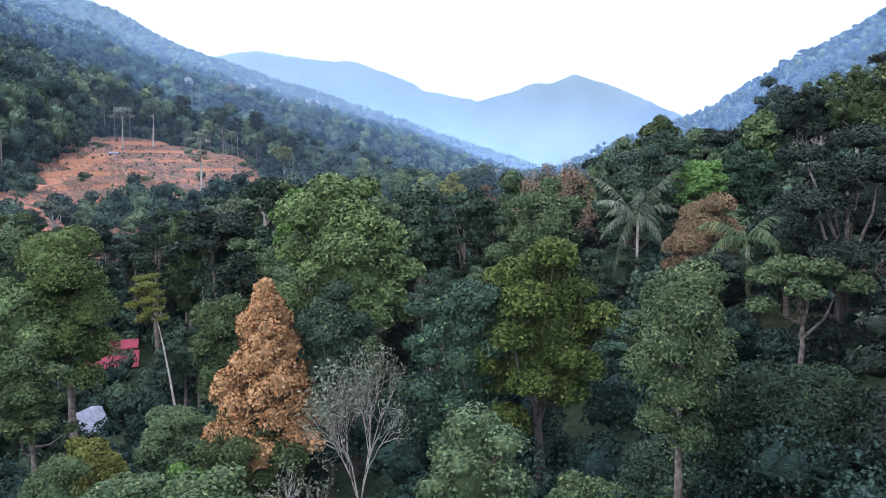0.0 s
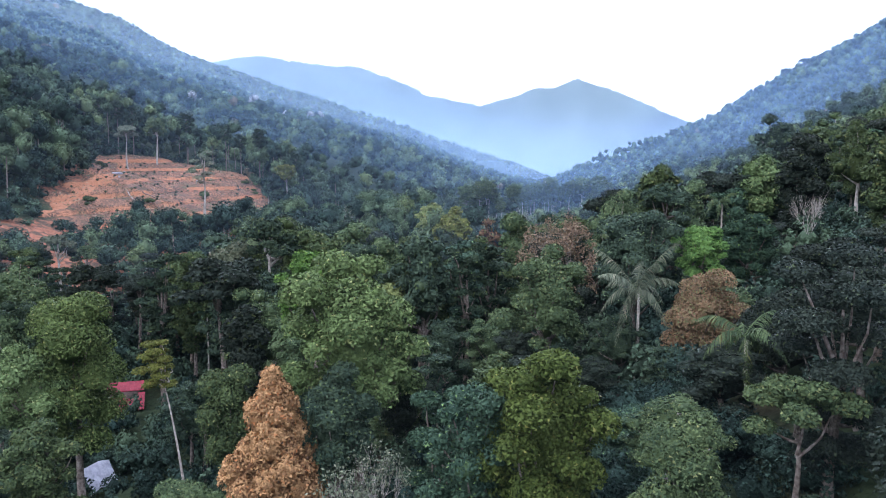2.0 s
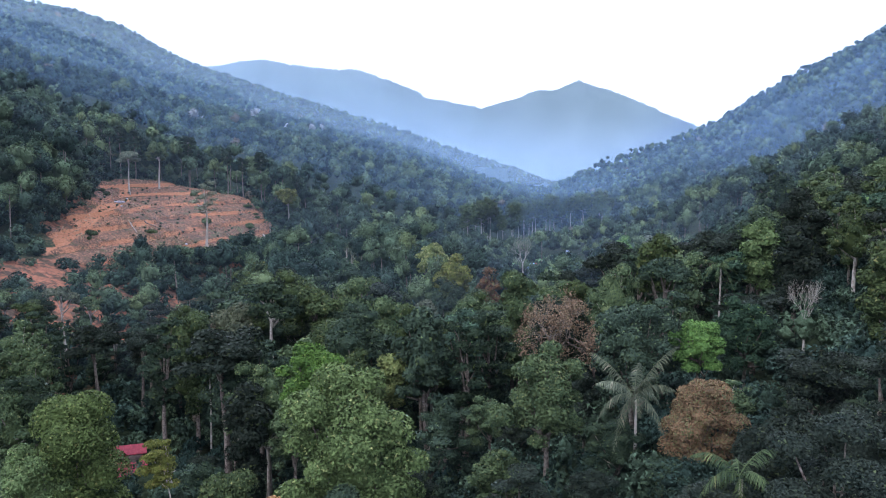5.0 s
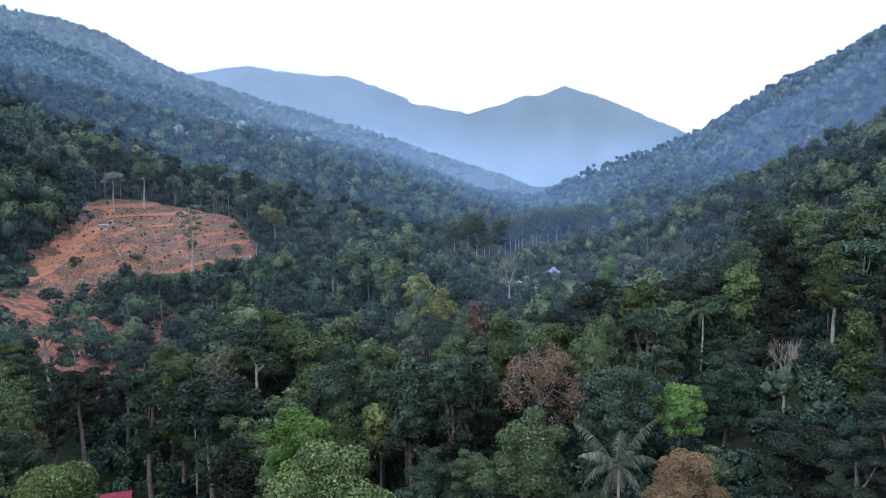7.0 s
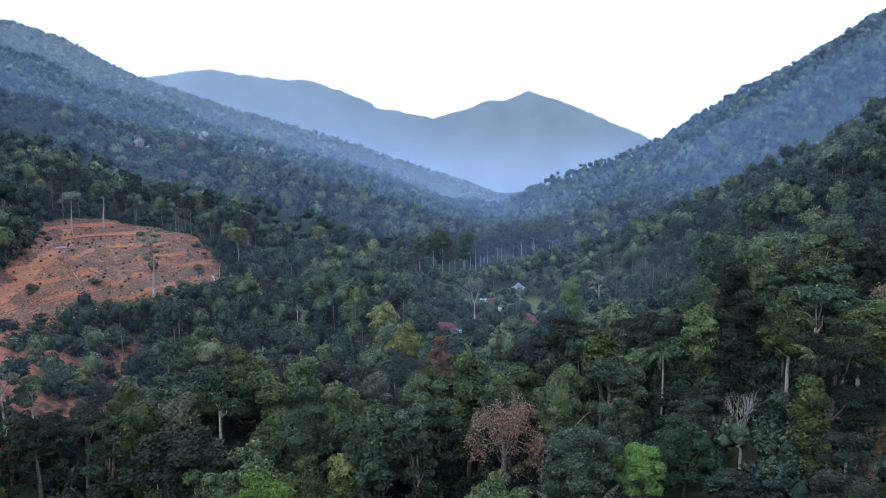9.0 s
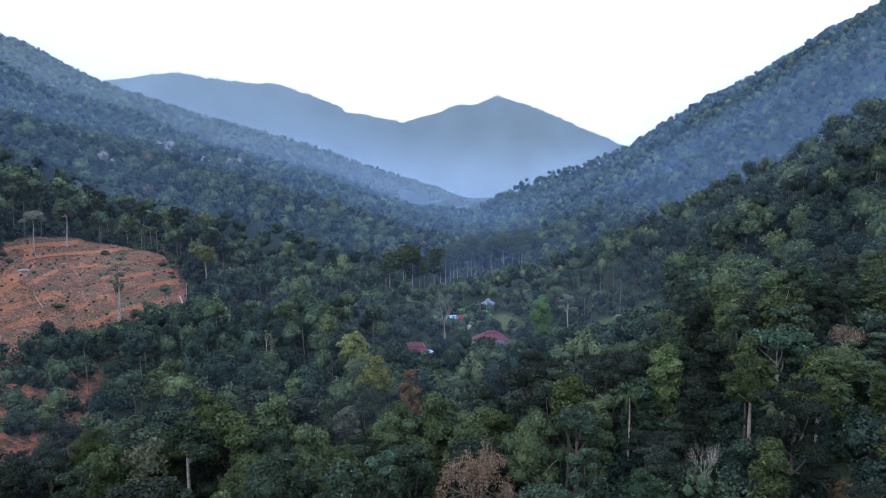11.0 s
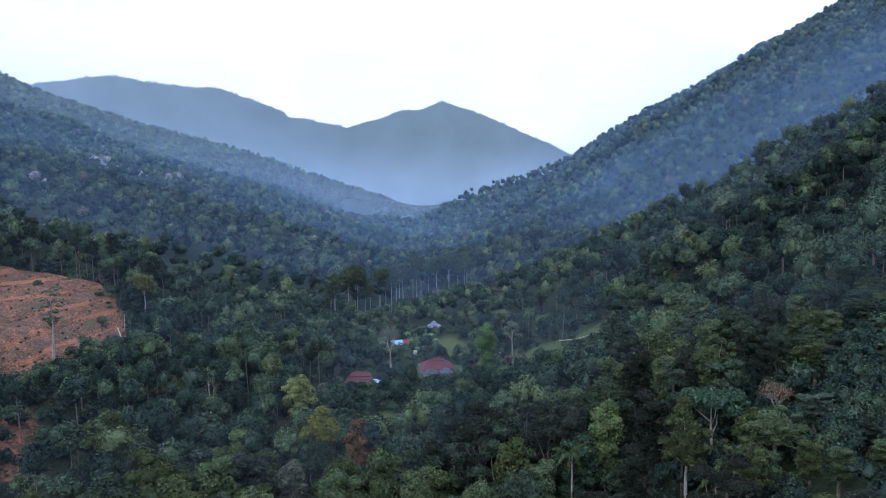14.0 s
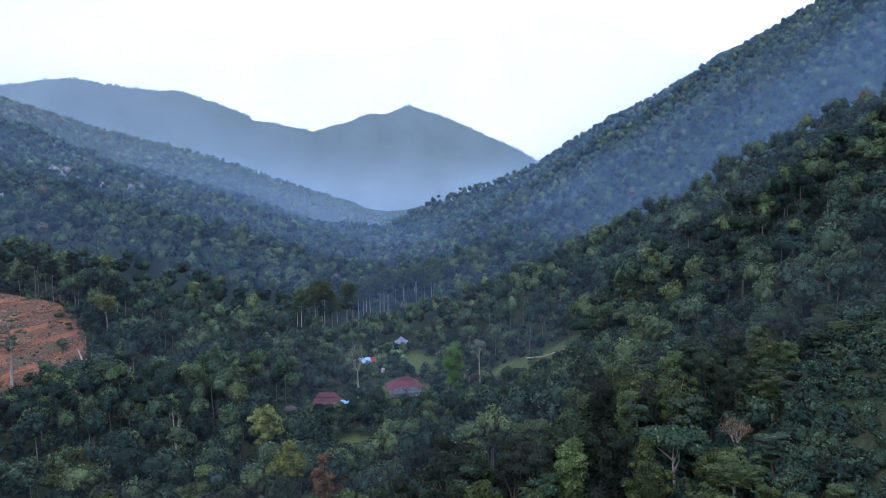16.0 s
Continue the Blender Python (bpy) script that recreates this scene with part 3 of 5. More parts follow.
tree(-17.6, 184, 17.5, 5.2, 14, "umbrella", "olive", 1900, 0.95, label="olive-green tree hung with climbers", seed=34)
tree(-52.5, 201, 17.2, 6.0, 12, "round", "mid", 2000, 1.0, label="broad tree with a speckled crown", seed=35)
tree(51, 190, 14.0, 4.0, 10, "round", "yellow", 1700, 0.9, label="bright yellow-green tree at the foot of the slope", seed=36)
tree(-5.5, 168, 12.4, 4.2, 9, "round", "grey", 1600, 0.9, label="pale grey-green rounded tree in the valley", seed=37)
tree(-19.4, 168, 17.6, 4.6, 14, "tiers", "mid", 1800, 0.9, label="tall mid-green tree in the valley", seed=38)
tree(71.7, 120, 40.0, 6.4, 11, "umbrella", "teal", 2600, 0.9, PALE_BARK, "wide flat-crowned blue-green tree with a pale trunk", 39)
tree(80.4, 131, 41.0, 5.4, 13, "tiers", "deep", 2200, 0.9, label="tall dark tree on the slope", seed=40)
tree(76.4, 112, 38.0, 4.6, 10, "round", "mid", 1800, 0.8, label="dull green tree on the slope", seed=41)
tree(55.5, 88.5, 39.0, 6.0, 16, "tiers", "dark", 3000, 0.75, label="tall drooping tree on the bank with shade-darkened leaves", seed=42)
tree(34.6, 121, 31.6, 4.4, 11, "round", "mid", 2000, 0.85, label="green tree at the foot of the slope", seed=43)
tree(75.5, 168, 42.2, 5.6, 13, "round", "deep", 1900, 1.0, label="large dark tree on the slope", seed=44)
tree(88, 316, 14.0, 4.2, 12, "umbrella", "grey", 1500, 0.7, PALE_BARK, "tall pale-trunked tree beside the sloping lawn", 45)
tree(75.5, 314, 12.5, 5.4, 22, "column", "lime", 3600, 0.7, label="upright bright green tree beside the lawn", seed=46)
tree(-157, 365, 51.0, 6.2, 9, "umbrella", "grey", 1700, 0.9, PALE_BARK, "tall pale-trunked tree spared in the clearing", 47, group="trees left in the clearing")
tree(-149, 383, 55.0, 6.2, 10, "round", "mid", 1900, 0.9, PALE_BARK, "tall pale-trunked tree spared in the clearing", 48, group="trees left in the clearing")
tree(-98, 299, 37.0, 6.0, 14, "tiers", "grey", 1500, 0.7, PALE_BARK, "tall thin-crowned tree spared in the clearing", 49, group="trees left in the clearing", core=0.5)
tree(-81, 376, 32.0, 5.4, 11, "round", "yellow", 1500, 1.1, PALE_BARK, "tall yellow-topped tree at the edge of the clearing", 50)
tree(-88.7, 167, 17.0, 4.0, 9, "umbrella", "grey", 1300, 0.8, PALE_BARK, "thin pale-stemmed tree before the red bank", 51)
tree(-83.7, 170, 14.0, 3.6, 8, "umbrella", "mid", 1200, 0.8, PALE_BARK, "thin tree before the red bank", 52)
tree(-47, 81, 12.0, 5.0, 12, "round", "olive", 3200, 0.65, label="olive-green tree with a full crown by the track", seed=53)
tree(-20.5, 58, -0.5, 3.0, 5, "round", "lime", 2200, 0.5, label="small fresh green tree near the take-off spot", seed=54)
tree(-31, 62, 1.0, 3.4, 8, "round", "yellow", 2400, 0.55, label="small tree with yellowing leaves", seed=55)
tree(-38.5, 66, 8.5, 3.8, 12, "round", "mid", 2600, 0.6, label="mid-green tree by the track", seed=56)
tree(-23.5, 76, 10.5, 3.6, 12, "column", "mid", 2600, 0.6, label="soft mid-green tree near the cabin", seed=57)
tree(8.0, 38, 8.0, 3.4, 7, "round", "mid", 3000, 0.42, label="low green bushy tree on the bank", seed=58)
tree(12.5, 39, 9.5, 3.4, 7, "round", "deep", 3000, 0.42, label="low dark bushy tree on the bank", seed=59)
tree(20.5, 31.5, 15.0, 3.0, 9, "round", "dark", 3400, 0.4, label="low tree on the bank with shade-darkened leaves", seed=60)


def branches(rng, start, way, length, rad, level, out, tips, spread=0.6):
    """Forking limbs, ever thinner."""
    n = 4
    pts, p, d = [start], start, way
    for k in range(n):
        d = unit(d + rng.normal(size=3) * 0.14 + np.array([0, 0, 0.05]))
        p = p + d * length / n
        pts.append(p)
    out.append(tube(np.array(pts), rad * np.linspace(1.0, 0.55, n + 1), 6 if level > 2 else (4 if level > 1 else 3)))
    if level == 0:
        tips.append(p)
        return
    for k in range(rng.randint(2, 4) + (1 if level > 1 else 0)):
        side = unit(np.cross(d, rng.normal(size=3)))
        branches(rng, pts[-1 - (k % 2)], unit(d + side * spread * rng.uniform(0.6, 1.3)), length * rng.uniform(0.6, 0.82), rad * 0.55, level - 1, out, tips, spread)


def bare_tree(x, y, top, r, label, seed, leaves=None, n=0, size=0.4, bark=PALE_BARK, levels=4, spread=0.6, trunk=0.4, rad=0.28):
    """A leafless or thinly leaved tree with all its branches to be seen."""
    rng = np.random.RandomState(seed)
    z0 = height(x, y)
    tall = top - z0
    thing = new("tree")
    thing.location = (x, y, z0)
    out, tips = [], []
    base = np.array([0, 0, tall * trunk])
    out.append(tube([(0, 0, -0.4), (0.1, 0, tall * trunk * 0.5), base], (rad * 1.3, rad * 1.1, rad), 8))
    for k in range(4):
        a = k * 1.7 + rng.rand()
        branches(rng, base + [0, 0, 0.0], unit(np.array([math.cos(a) * spread, math.sin(a) * spread, 1.0])), tall * (1 - trunk) * 0.36, rad * 0.62, levels, out, tips, spread)
    tips = np.array(tips)
    v, f = join(out)
    k = np.array([r / max(np.abs(tips[:, :2]).max(), 0.1), r / max(np.abs(tips[:, :2]).max(), 0.1), (tall - base[2]) / max((tips[:, 2] - base[2]).max(), 0.1)])
    above = v[:, 2:3] > base[2]
    v = np.where(above, (v - base) * k + base, v)
    part("trunk", v, f, bark, thing)
    if leaves:
        c = ((tips - base) * k + base)[rng.randint(len(tips), size=n)] + rng.normal(size=(n, 3)) * size
        part("crown", *leaf_cards(c, unit(rng.normal(size=(n, 3)) + [0, 0, 0.6]), np.full(n, size), rng, 0.5, 0.1), LEAF[leaves], thing)
    return tagged(thing, label, "tree")


bare_tree(-5.8, 49, 12.4, 4.4, "nearly leafless tree with many fine pale branches", 24, "grey", 2200, 0.26, levels=4, rad=0.2, trunk=0.3)
bare_tree(16.4, 108, 24.8, 6.6, "half-bare tree with reddish twigs and few leaves", 13, "pink", 6200, 0.34, levels=4, trunk=0.62, rad=0.2, spread=1.1, bark=BARK)
bare_tree(47.6, 96.5, 28.6, 2.6, "dead leafless tree with bleached branches", 71, levels=4, spread=0.38, trunk=0.42, rad=0.17)
bare_tree(86, 122, 38.0, 2.8, "grey half-dead tree on the slope", 72, "pink", 500, 0.45, levels=3, rad=0.25)
bare_tree(-30, 223, 18.5, 2.0, "broken dead tree with a pale splintered trunk", 73, "grey", 160, 0.5, levels=2, spread=0.45, trunk=0.72, rad=0.42)
bare_tree(-9.5, 45, 5.5, 3.0, "leafless shrub-like tree with grey twigs", 74, "grey", 500, 0.3, levels=3, rad=0.14)
bare_tree(33.5, 322, 12.0, 5.0, "thin grey tree with a bare stem among the houses", 75, "grey", 1200, 0.6, levels=3, trunk=0.5, rad=0.35)


def palm(x, y, crown_z, reach, label, seed, fronds=14, leaves="teal", rad=0.16, hang=1.0, up=0.9):
    """A feather palm: a ringed stem and arching fronds, each with two rows of leaflets."""
    rng = np.random.RandomState(seed)
    z0 = height(x, y)
    tall = crown_z - z0
    thing = new("palm_tree")
    thing.location = (x, y, z0)
    k = np.linspace(0, 1, 12)
    part("trunk", *tube(np.stack([0.02 * tall * np.sin(k * 2), 0 * k, k * tall - 0.3], 1), rad * (1.3 - 0.5 * k), 8), PALE_BARK, thing, "slim ringed palm stem")
    for q in range(fronds):
        a = q * 2.4 + rng.rand() * 0.4
        lift = up * (1 - q / fronds) + 0.05
        t = np.linspace(0, 1, 9)
        run = reach * t * (1 - 0.25 * t * (1 - lift))
        z = reach * (1.25 * lift * t - hang * (0.55 + 0.45 * (1 - lift)) * t ** 2)
        rib = np.stack([math.cos(a) * run, math.sin(a) * run, z + tall], 1)
        parts = [tube(rib, 0.045 * (1.2 - t), 3)]
        s = np.linspace(0.1, 0.99, 30)
        c = np.stack([np.interp(s, t, rib[:, j]) for j in range(3)], 1)
        d = unit(np.gradient(c, axis=0))
        side = unit(np.cross(d, [0, 0, 1.0]))
        for sign in (-1, 1):
            w = unit(side * sign * (0.55 + 0.35 * rng.rand(len(s), 1)) + d * 0.45 + np.array([0, 0, -0.7]) * rng.uniform(0.5, 1.5, (len(s), 1)))
            L = (reach * 0.26 * np.sin(np.pi * (0.12 + 0.82 * s)) * rng.uniform(0.85, 1.1, len(s)))[:, None]
            wd = d * reach * 0.010
            tip = c + w * L + np.array([0, 0, -1]) * L * 0.25
            v = np.stack([c - wd, c + wd, c + w * L * 0.6 + wd, tip, c + w * L * 0.6 - wd], 1).reshape(-1, 3)
            b = 5 * np.arange(len(s))[:, None]
            parts.append((v, np.concatenate([b + [0, 1, 2], b + [0, 2, 4], b + [4, 2, 3]], 1).reshape(-1, 3)))
        part("frond", *join(parts), LEAF[leaves], thing)
    return tagged(thing, label, "palm", "palms")


palm(20.1, 76.6, 18.8, 4.4, "tall coconut-like palm with pale green fronds and a reddish stem", 3, 13, "grey", hang=1.5, up=1.35)
palm(23.6, 57, 18.6, 3.9, "large palm with long arching dull fronds", 4, 10, "mid", 0.2, 1.7, up=1.0)
palm(-44.7, 134, 4.5, 2.6, "slender palm with a thin pale stem in the shade", 5, 9)
palm(47.6, 127.5, 25.5, 3.6, "palm with drooping greyish fronds", 6, 11, "mid", 0.18, 1.4)
palm(59.5, 98, 32.0, 3.6, "tall palm standing out above the slope", 7, 12, "mid")
palm(-85, 352, 16.5, 3.0, "slim palm at the edge of the clearing", 8, 9)
palm(-92, 345, 12.0, 2.6, "small palm at the edge of the clearing", 9, 9)
tree(-15.8, 59.5, 4.6, 5.0, 10, "round", "mid", 3600, 0.55, label="green bushy tree below the brown one", seed=81)
tree(-2.5, 44, 3.0, 3.0, 7, "round", "deep", 3200, 0.45, label="low dark green tree under the bare one", seed=82)
tree(3.5, 43, 3.0, 3.4, 7, "round", "deep", 3600, 0.45, label="low dark tree below the rounded ones", seed=83)
tree(15.5, 60, 11.5, 4.2, 9, "tiers", "teal", 3600, 0.55, label="blue-green spreading tree on the bank", seed=84)
tree(30, 63, 22.0, 4.6, 12, "round", "dark", 4200, 0.55, label="tree on the bank with shade-darkened leaves", seed=85)
tree(36.5, 70, 25.0, 4.6, 13, "tiers", "dark", 3600, 0.6, label="tall tree higher on the bank with shade-darkened leaves", seed=86)
tree(38, 92, 26.5, 4.0, 10, "round", "teal", 2800, 0.7, label="round blue-green tree on the slope", seed=87)

# emergent trees along the crest of the far ridge
for x, y, over, r in ((492, 1090, 27, 7.5), (528, 1110, 27, 8.5), (407, 1150, 22, 6.0), (470, 1112, 17, 5.0), (560, 1120, 16, 5.0), (640, 1100, 17, 5.0), (690, 1090, 16, 5.0), (760, 1080, 18, 5.5), (600, 1118, 16, 4.5), (366, 1200, 20, 6.0)):
    tree(x, y, height(x, y) + over, r, 0.42 * over, "umbrella", "deep", 900, 1.3, label="emergent tree on the crest of the hazy ridge", seed=int(x), group="emergent trees on the ridge", wide=0.8, core=0.6)


# ---------------------------------------------------------------- the forest around them
HOUSES = ((55, 325, 10), (20, 317, 8), (44, 378, 7), (68, 412, 6), (-58.6, 128, 8), (-47.5, 95, 4))


def open_ground(x, y):
    """Clearing, houses and lawns: no growth at all."""
    if in_clearing(x, y) or any(math.hypot(x - a, y - b) < r for a, b, r in HOUSES):
        return True
    return any(((x - a) / ra) ** 2 + ((y - b) / rb) ** 2 < 1.0 for a, b, ra, rb in LAWNS)


def bare(x, y):
    """Where no forest stands: the clearing, the hamlet's lawns and houses, the open air above the take-off spot, lanes
    kept open for the camera.
    """
    if in_clearing(x, y) or math.hypot(x, y) < 14:
        return True
    if any(math.hypot(x - a, y - b) < r + 2 for a, b, r in HOUSES):
        return True
    # lanes cleared so the camera sees the cabin and the tarpaulin shelter
    if 72 < y < 128 and (abs(x + 0.44 * y) < 7.5 or (y < 96 and abs(x + 0.5 * y) < 4)):
        return True
    if ((x - 56) / 9) ** 2 + ((y - 87) / 11) ** 2 < 1:
        return True
    return any(((x - a) / ra) ** 2 + ((y - b) / rb) ** 2 < 1.0 for a, b, ra, rb in LAWNS)


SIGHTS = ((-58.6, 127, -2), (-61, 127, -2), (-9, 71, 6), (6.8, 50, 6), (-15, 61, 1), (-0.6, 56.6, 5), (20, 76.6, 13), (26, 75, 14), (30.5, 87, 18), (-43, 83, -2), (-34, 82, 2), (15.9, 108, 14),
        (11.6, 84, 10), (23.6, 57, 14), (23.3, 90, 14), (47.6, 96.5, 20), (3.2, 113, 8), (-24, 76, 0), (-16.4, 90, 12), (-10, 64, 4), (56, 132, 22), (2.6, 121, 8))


# points kept in the camera's view: x, y, z and camera height
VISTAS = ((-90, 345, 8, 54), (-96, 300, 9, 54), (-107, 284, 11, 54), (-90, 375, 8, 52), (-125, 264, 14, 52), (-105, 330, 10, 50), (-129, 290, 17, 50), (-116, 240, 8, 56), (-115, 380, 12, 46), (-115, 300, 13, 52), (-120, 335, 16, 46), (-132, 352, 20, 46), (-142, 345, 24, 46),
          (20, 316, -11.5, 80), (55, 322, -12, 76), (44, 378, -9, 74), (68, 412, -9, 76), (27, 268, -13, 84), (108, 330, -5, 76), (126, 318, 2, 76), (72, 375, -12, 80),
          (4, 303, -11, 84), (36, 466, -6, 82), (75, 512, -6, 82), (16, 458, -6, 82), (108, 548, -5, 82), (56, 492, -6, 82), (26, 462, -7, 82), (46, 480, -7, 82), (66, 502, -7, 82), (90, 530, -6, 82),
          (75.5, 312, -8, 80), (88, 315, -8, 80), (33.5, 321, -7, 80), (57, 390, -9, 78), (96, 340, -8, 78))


def sightline_cap(x, y):
    """Height cap that keeps tree tops below the camera's sightlines to what stands behind."""
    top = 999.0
    if 20 < y < 172 and x > 0.15 * y:   # bank canopy capped to fit the skyline from the camera's start
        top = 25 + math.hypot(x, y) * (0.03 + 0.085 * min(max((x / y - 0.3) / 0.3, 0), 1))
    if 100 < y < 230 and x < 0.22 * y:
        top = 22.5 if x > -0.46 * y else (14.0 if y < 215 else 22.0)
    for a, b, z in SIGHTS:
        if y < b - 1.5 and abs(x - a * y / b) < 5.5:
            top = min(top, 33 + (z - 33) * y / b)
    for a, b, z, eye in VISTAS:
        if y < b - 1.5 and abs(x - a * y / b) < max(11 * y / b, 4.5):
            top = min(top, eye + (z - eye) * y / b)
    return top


def stature(x, y):
    """How tall the forest grows: low scrub on the red bank and, to keep the hamlet in view, before it; tall along the
    valley.
    """
    if ((x + 100) / 33) ** 2 + ((y - 200) / 72) ** 2 < 1:
        return 0.7
    if 215 < y < 425 and 0.03 < x / y < 0.37 and x < 128:
        return 0.9 if math.sin(x * 1.7) * math.sin(y * 1.3) > 0.6 else 0.5
    if 110 < y < 300 and abs(x - 0.15 * y) < 70:
        return 1.2
    return 1.0


forest_rng = np.random.RandomState(11)
taken = [(o.location.x, o.location.y) for o in bpy.data.objects if o.name.startswith("tree")]
KINDS = (("round", "mid", 5.5, 15), ("round", "deep", 5.0, 16), ("tiers", "deep", 4.8, 18), ("column", "mid", 3.8, 17), ("umbrella", "mid", 5.2, 9),
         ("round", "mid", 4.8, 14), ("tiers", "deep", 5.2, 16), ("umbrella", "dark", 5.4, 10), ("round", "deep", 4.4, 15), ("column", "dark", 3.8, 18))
LABELS = {"dark": "shade-darkened", "mid": "mid-green", "deep": "dark green", "olive": "olive-green", "teal": "blue-green"}
protos = []
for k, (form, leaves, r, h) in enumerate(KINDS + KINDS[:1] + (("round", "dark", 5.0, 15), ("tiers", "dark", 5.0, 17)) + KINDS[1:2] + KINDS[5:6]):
    fine = k >= len(KINDS)   # finer leaves for the nearest
    t = tree(-60 - 14 * k, 40 - 3 * k, height(-60 - 14 * k, 40 - 3 * k) + 24, r, h, form, leaves, 4600 if fine else 2700, 0.36 if fine else 0.56, PALE_BARK if k % 5 == 0 else BARK,
             LABELS[leaves] + " forest tree among many others", 100 + k, group="forest trees", plain=True, wide=0.7)
    protos.append(t)
for gy0 in np.arange(24, 172, 9.2):
    for gx0 in np.arange(-140, 175, 9.2):
        x, y = gx0 + forest_rng.uniform(-3.8, 3.8), gy0 + forest_rng.uniform(-3.8, 3.8)
        if not -0.64 * y - 6 < x < 0.92 * y + 6 or bare(x, y) or min(math.hypot(x - a, y - b) for a, b in taken) < 6.0:
            continue
        tall = forest_rng.uniform(20, 28) if y > 105 else (forest_rng.uniform(11, 16) if x < 12 else forest_rng.uniform(12, 18))
        tall = min(tall * stature(x, y), sightline_cap(x, y) - height(x, y))
        if tall < 5:
            continue
        s = tall / 24.0
        near_by = y < 78
        # right-bank trees favour the darker leaves, which imitate the shade there
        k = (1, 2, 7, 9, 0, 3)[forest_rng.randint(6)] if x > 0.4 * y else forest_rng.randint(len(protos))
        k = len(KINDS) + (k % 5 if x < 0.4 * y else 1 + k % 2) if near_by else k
        wide = max(s, 0.7) * forest_rng.uniform(0.85, 1.2)
        copy_thing(protos[k], Matrix.LocRotScale((x, y, height(x, y)), Euler((0, 0, forest_rng.uniform(0, 6.28))), (wide, wide, s)))


def wood_shape(rng, r, h, cards, sub, size, extra=3, core=0.66):
    lobes = []
    for k in range(2):
        a = rng.rand() * 6.28
        q = r * 0.4 * rng.rand()
        s = r * rng.uniform(0.55, 0.8)
        lobes.append((q * math.cos(a), q * math.sin(a), -h * rng.uniform(0.3, 0.55), s, s, h * rng.uniform(0.32, 0.45)))
    for k in range(extra):
        a, q, s = rng.rand() * 6.28, r * rng.uniform(0.45, 0.7), r * rng.uniform(0.3, 0.42)
        lobes.append((q * math.cos(a), q * math.sin(a), -h * rng.uniform(0.25, 0.6), s, s, h * 0.2))
    return foliage(lobes, cards, size, rng, core, 0.8, 0.1, 0.35, sub, plain=True, jitter=0.9)


PALE = ((-182, 550), (-190, 757), (-177, 744), (-168, 765), (-213, 815), (-132, 748), (-127, 773), (-111, 818))   # trees in silvery flower


def plant(name, label, spots, shapes, rng, shade=1.0):
    """Far woods as one mesh: spots are x, y, top, width. shade below 1 puts canopy shade into the leaf tint."""
    vs, fs, ts, off = [], [], [], 0
    for x, y, z, tall, w in spots:
        v, f = shapes[rng.randint(len(shapes))]
        a = rng.rand() * 6.28
        c, s = math.cos(a), math.sin(a)
        v = np.stack([(v[:, 0] * c - v[:, 1] * s) * w + x, (v[:, 0] * s + v[:, 1] * c) * w + y, v[:, 2] * w + z + tall], 1)
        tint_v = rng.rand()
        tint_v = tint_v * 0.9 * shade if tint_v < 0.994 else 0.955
        if any(math.hypot(x - a, y - b) < 9 for a, b in PALE):
            tint_v = 0.975 + 0.02 * rng.rand()
        vs.append(v), fs.append(f + off), ts.append(np.full(len(v), tint_v))
        off += len(v)
    me = mesh_from(name, np.concatenate(vs), np.concatenate(fs), [FOREST])
    point_attribute(me, "tint", np.concatenate(ts))
    return tagged(new(name, me), label, "forest", kind="stuff")


def spots_in(y0, y1, step, rng, grow, spread):
    out = []
    for gy0 in np.arange(y0, y1, step):
        for gx0 in np.arange(-0.62 * gy0 - 40, 0.98 * gy0 + 40, step):
            x, y = gx0 + rng.uniform(-0.45, 0.45) * step, gy0 + rng.uniform(-0.45, 0.45) * step
            if bare(x, y) or (stature(x, y) == 0.7 and fbm(x / 9, y / 9, 2) < (0.04 if x < -0.47 * y else -0.16)):
                continue
            out.append((x, y))
    p = np.array(out)
    z = ground(p[:, 0], p[:, 1])
    return [(a, b, c, min(rng.uniform(*grow) * stature(a, b), max(sightline_cap(a, b) - c, 3.5)), rng.uniform(*spread) * (0.68 if stature(a, b) < 0.75 or sightline_cap(a, b) - c < 12 else 1.0)) for (a, b), c in zip(out, z)]


wr = np.random.RandomState(5)
close_shapes = [wood_shape(wr, 5.0, wr.uniform(8, 13), 430, ICO1, 0.72, 5, 0.74) for k in range(16)]
near_shapes = [wood_shape(wr, 5.0, wr.uniform(8, 12), 230, ICO1, 0.98, 4, 0.76) for k in range(14)]
mid_shapes = [wood_shape(wr, 5.2, wr.uniform(8, 11), 84, ICO1, 1.35, 2, 0.82) for k in range(12)]
beside_shapes = [wood_shape(wr, 5.0, wr.uniform(9, 13), 150, OCT, 1.0) for k in range(6)]
far_shapes = [wood_shape(wr, 6.0, wr.uniform(9, 12), 26, ICO1, 1.9, 0, 0.88) for k in range(8)]
close_spots, near_spots = spots_in(174, 300, 7.6, wr, (12, 29), (0.58, 1.2)), spots_in(300, 420, 7.8, wr, (12, 29), (0.6, 1.2))
plant("woods", "dense rainforest canopy in the valley and on the lower slopes", close_spots, close_shapes, wr)
plant("woods", "dense rainforest canopy round the hamlet and up the slopes", near_spots, near_shapes, wr)
plant("woods", "dense rainforest canopy on the valley slopes", spots_in(420, 760, 8.8, wr, (11, 25), (0.65, 1.3)), mid_shapes, wr)
plant("woods", "distant forested hillsides in blue haze", spots_in(760, 1420, 12.0, wr, (10, 18), (0.65, 1.15)), far_shapes, wr)

stems = []
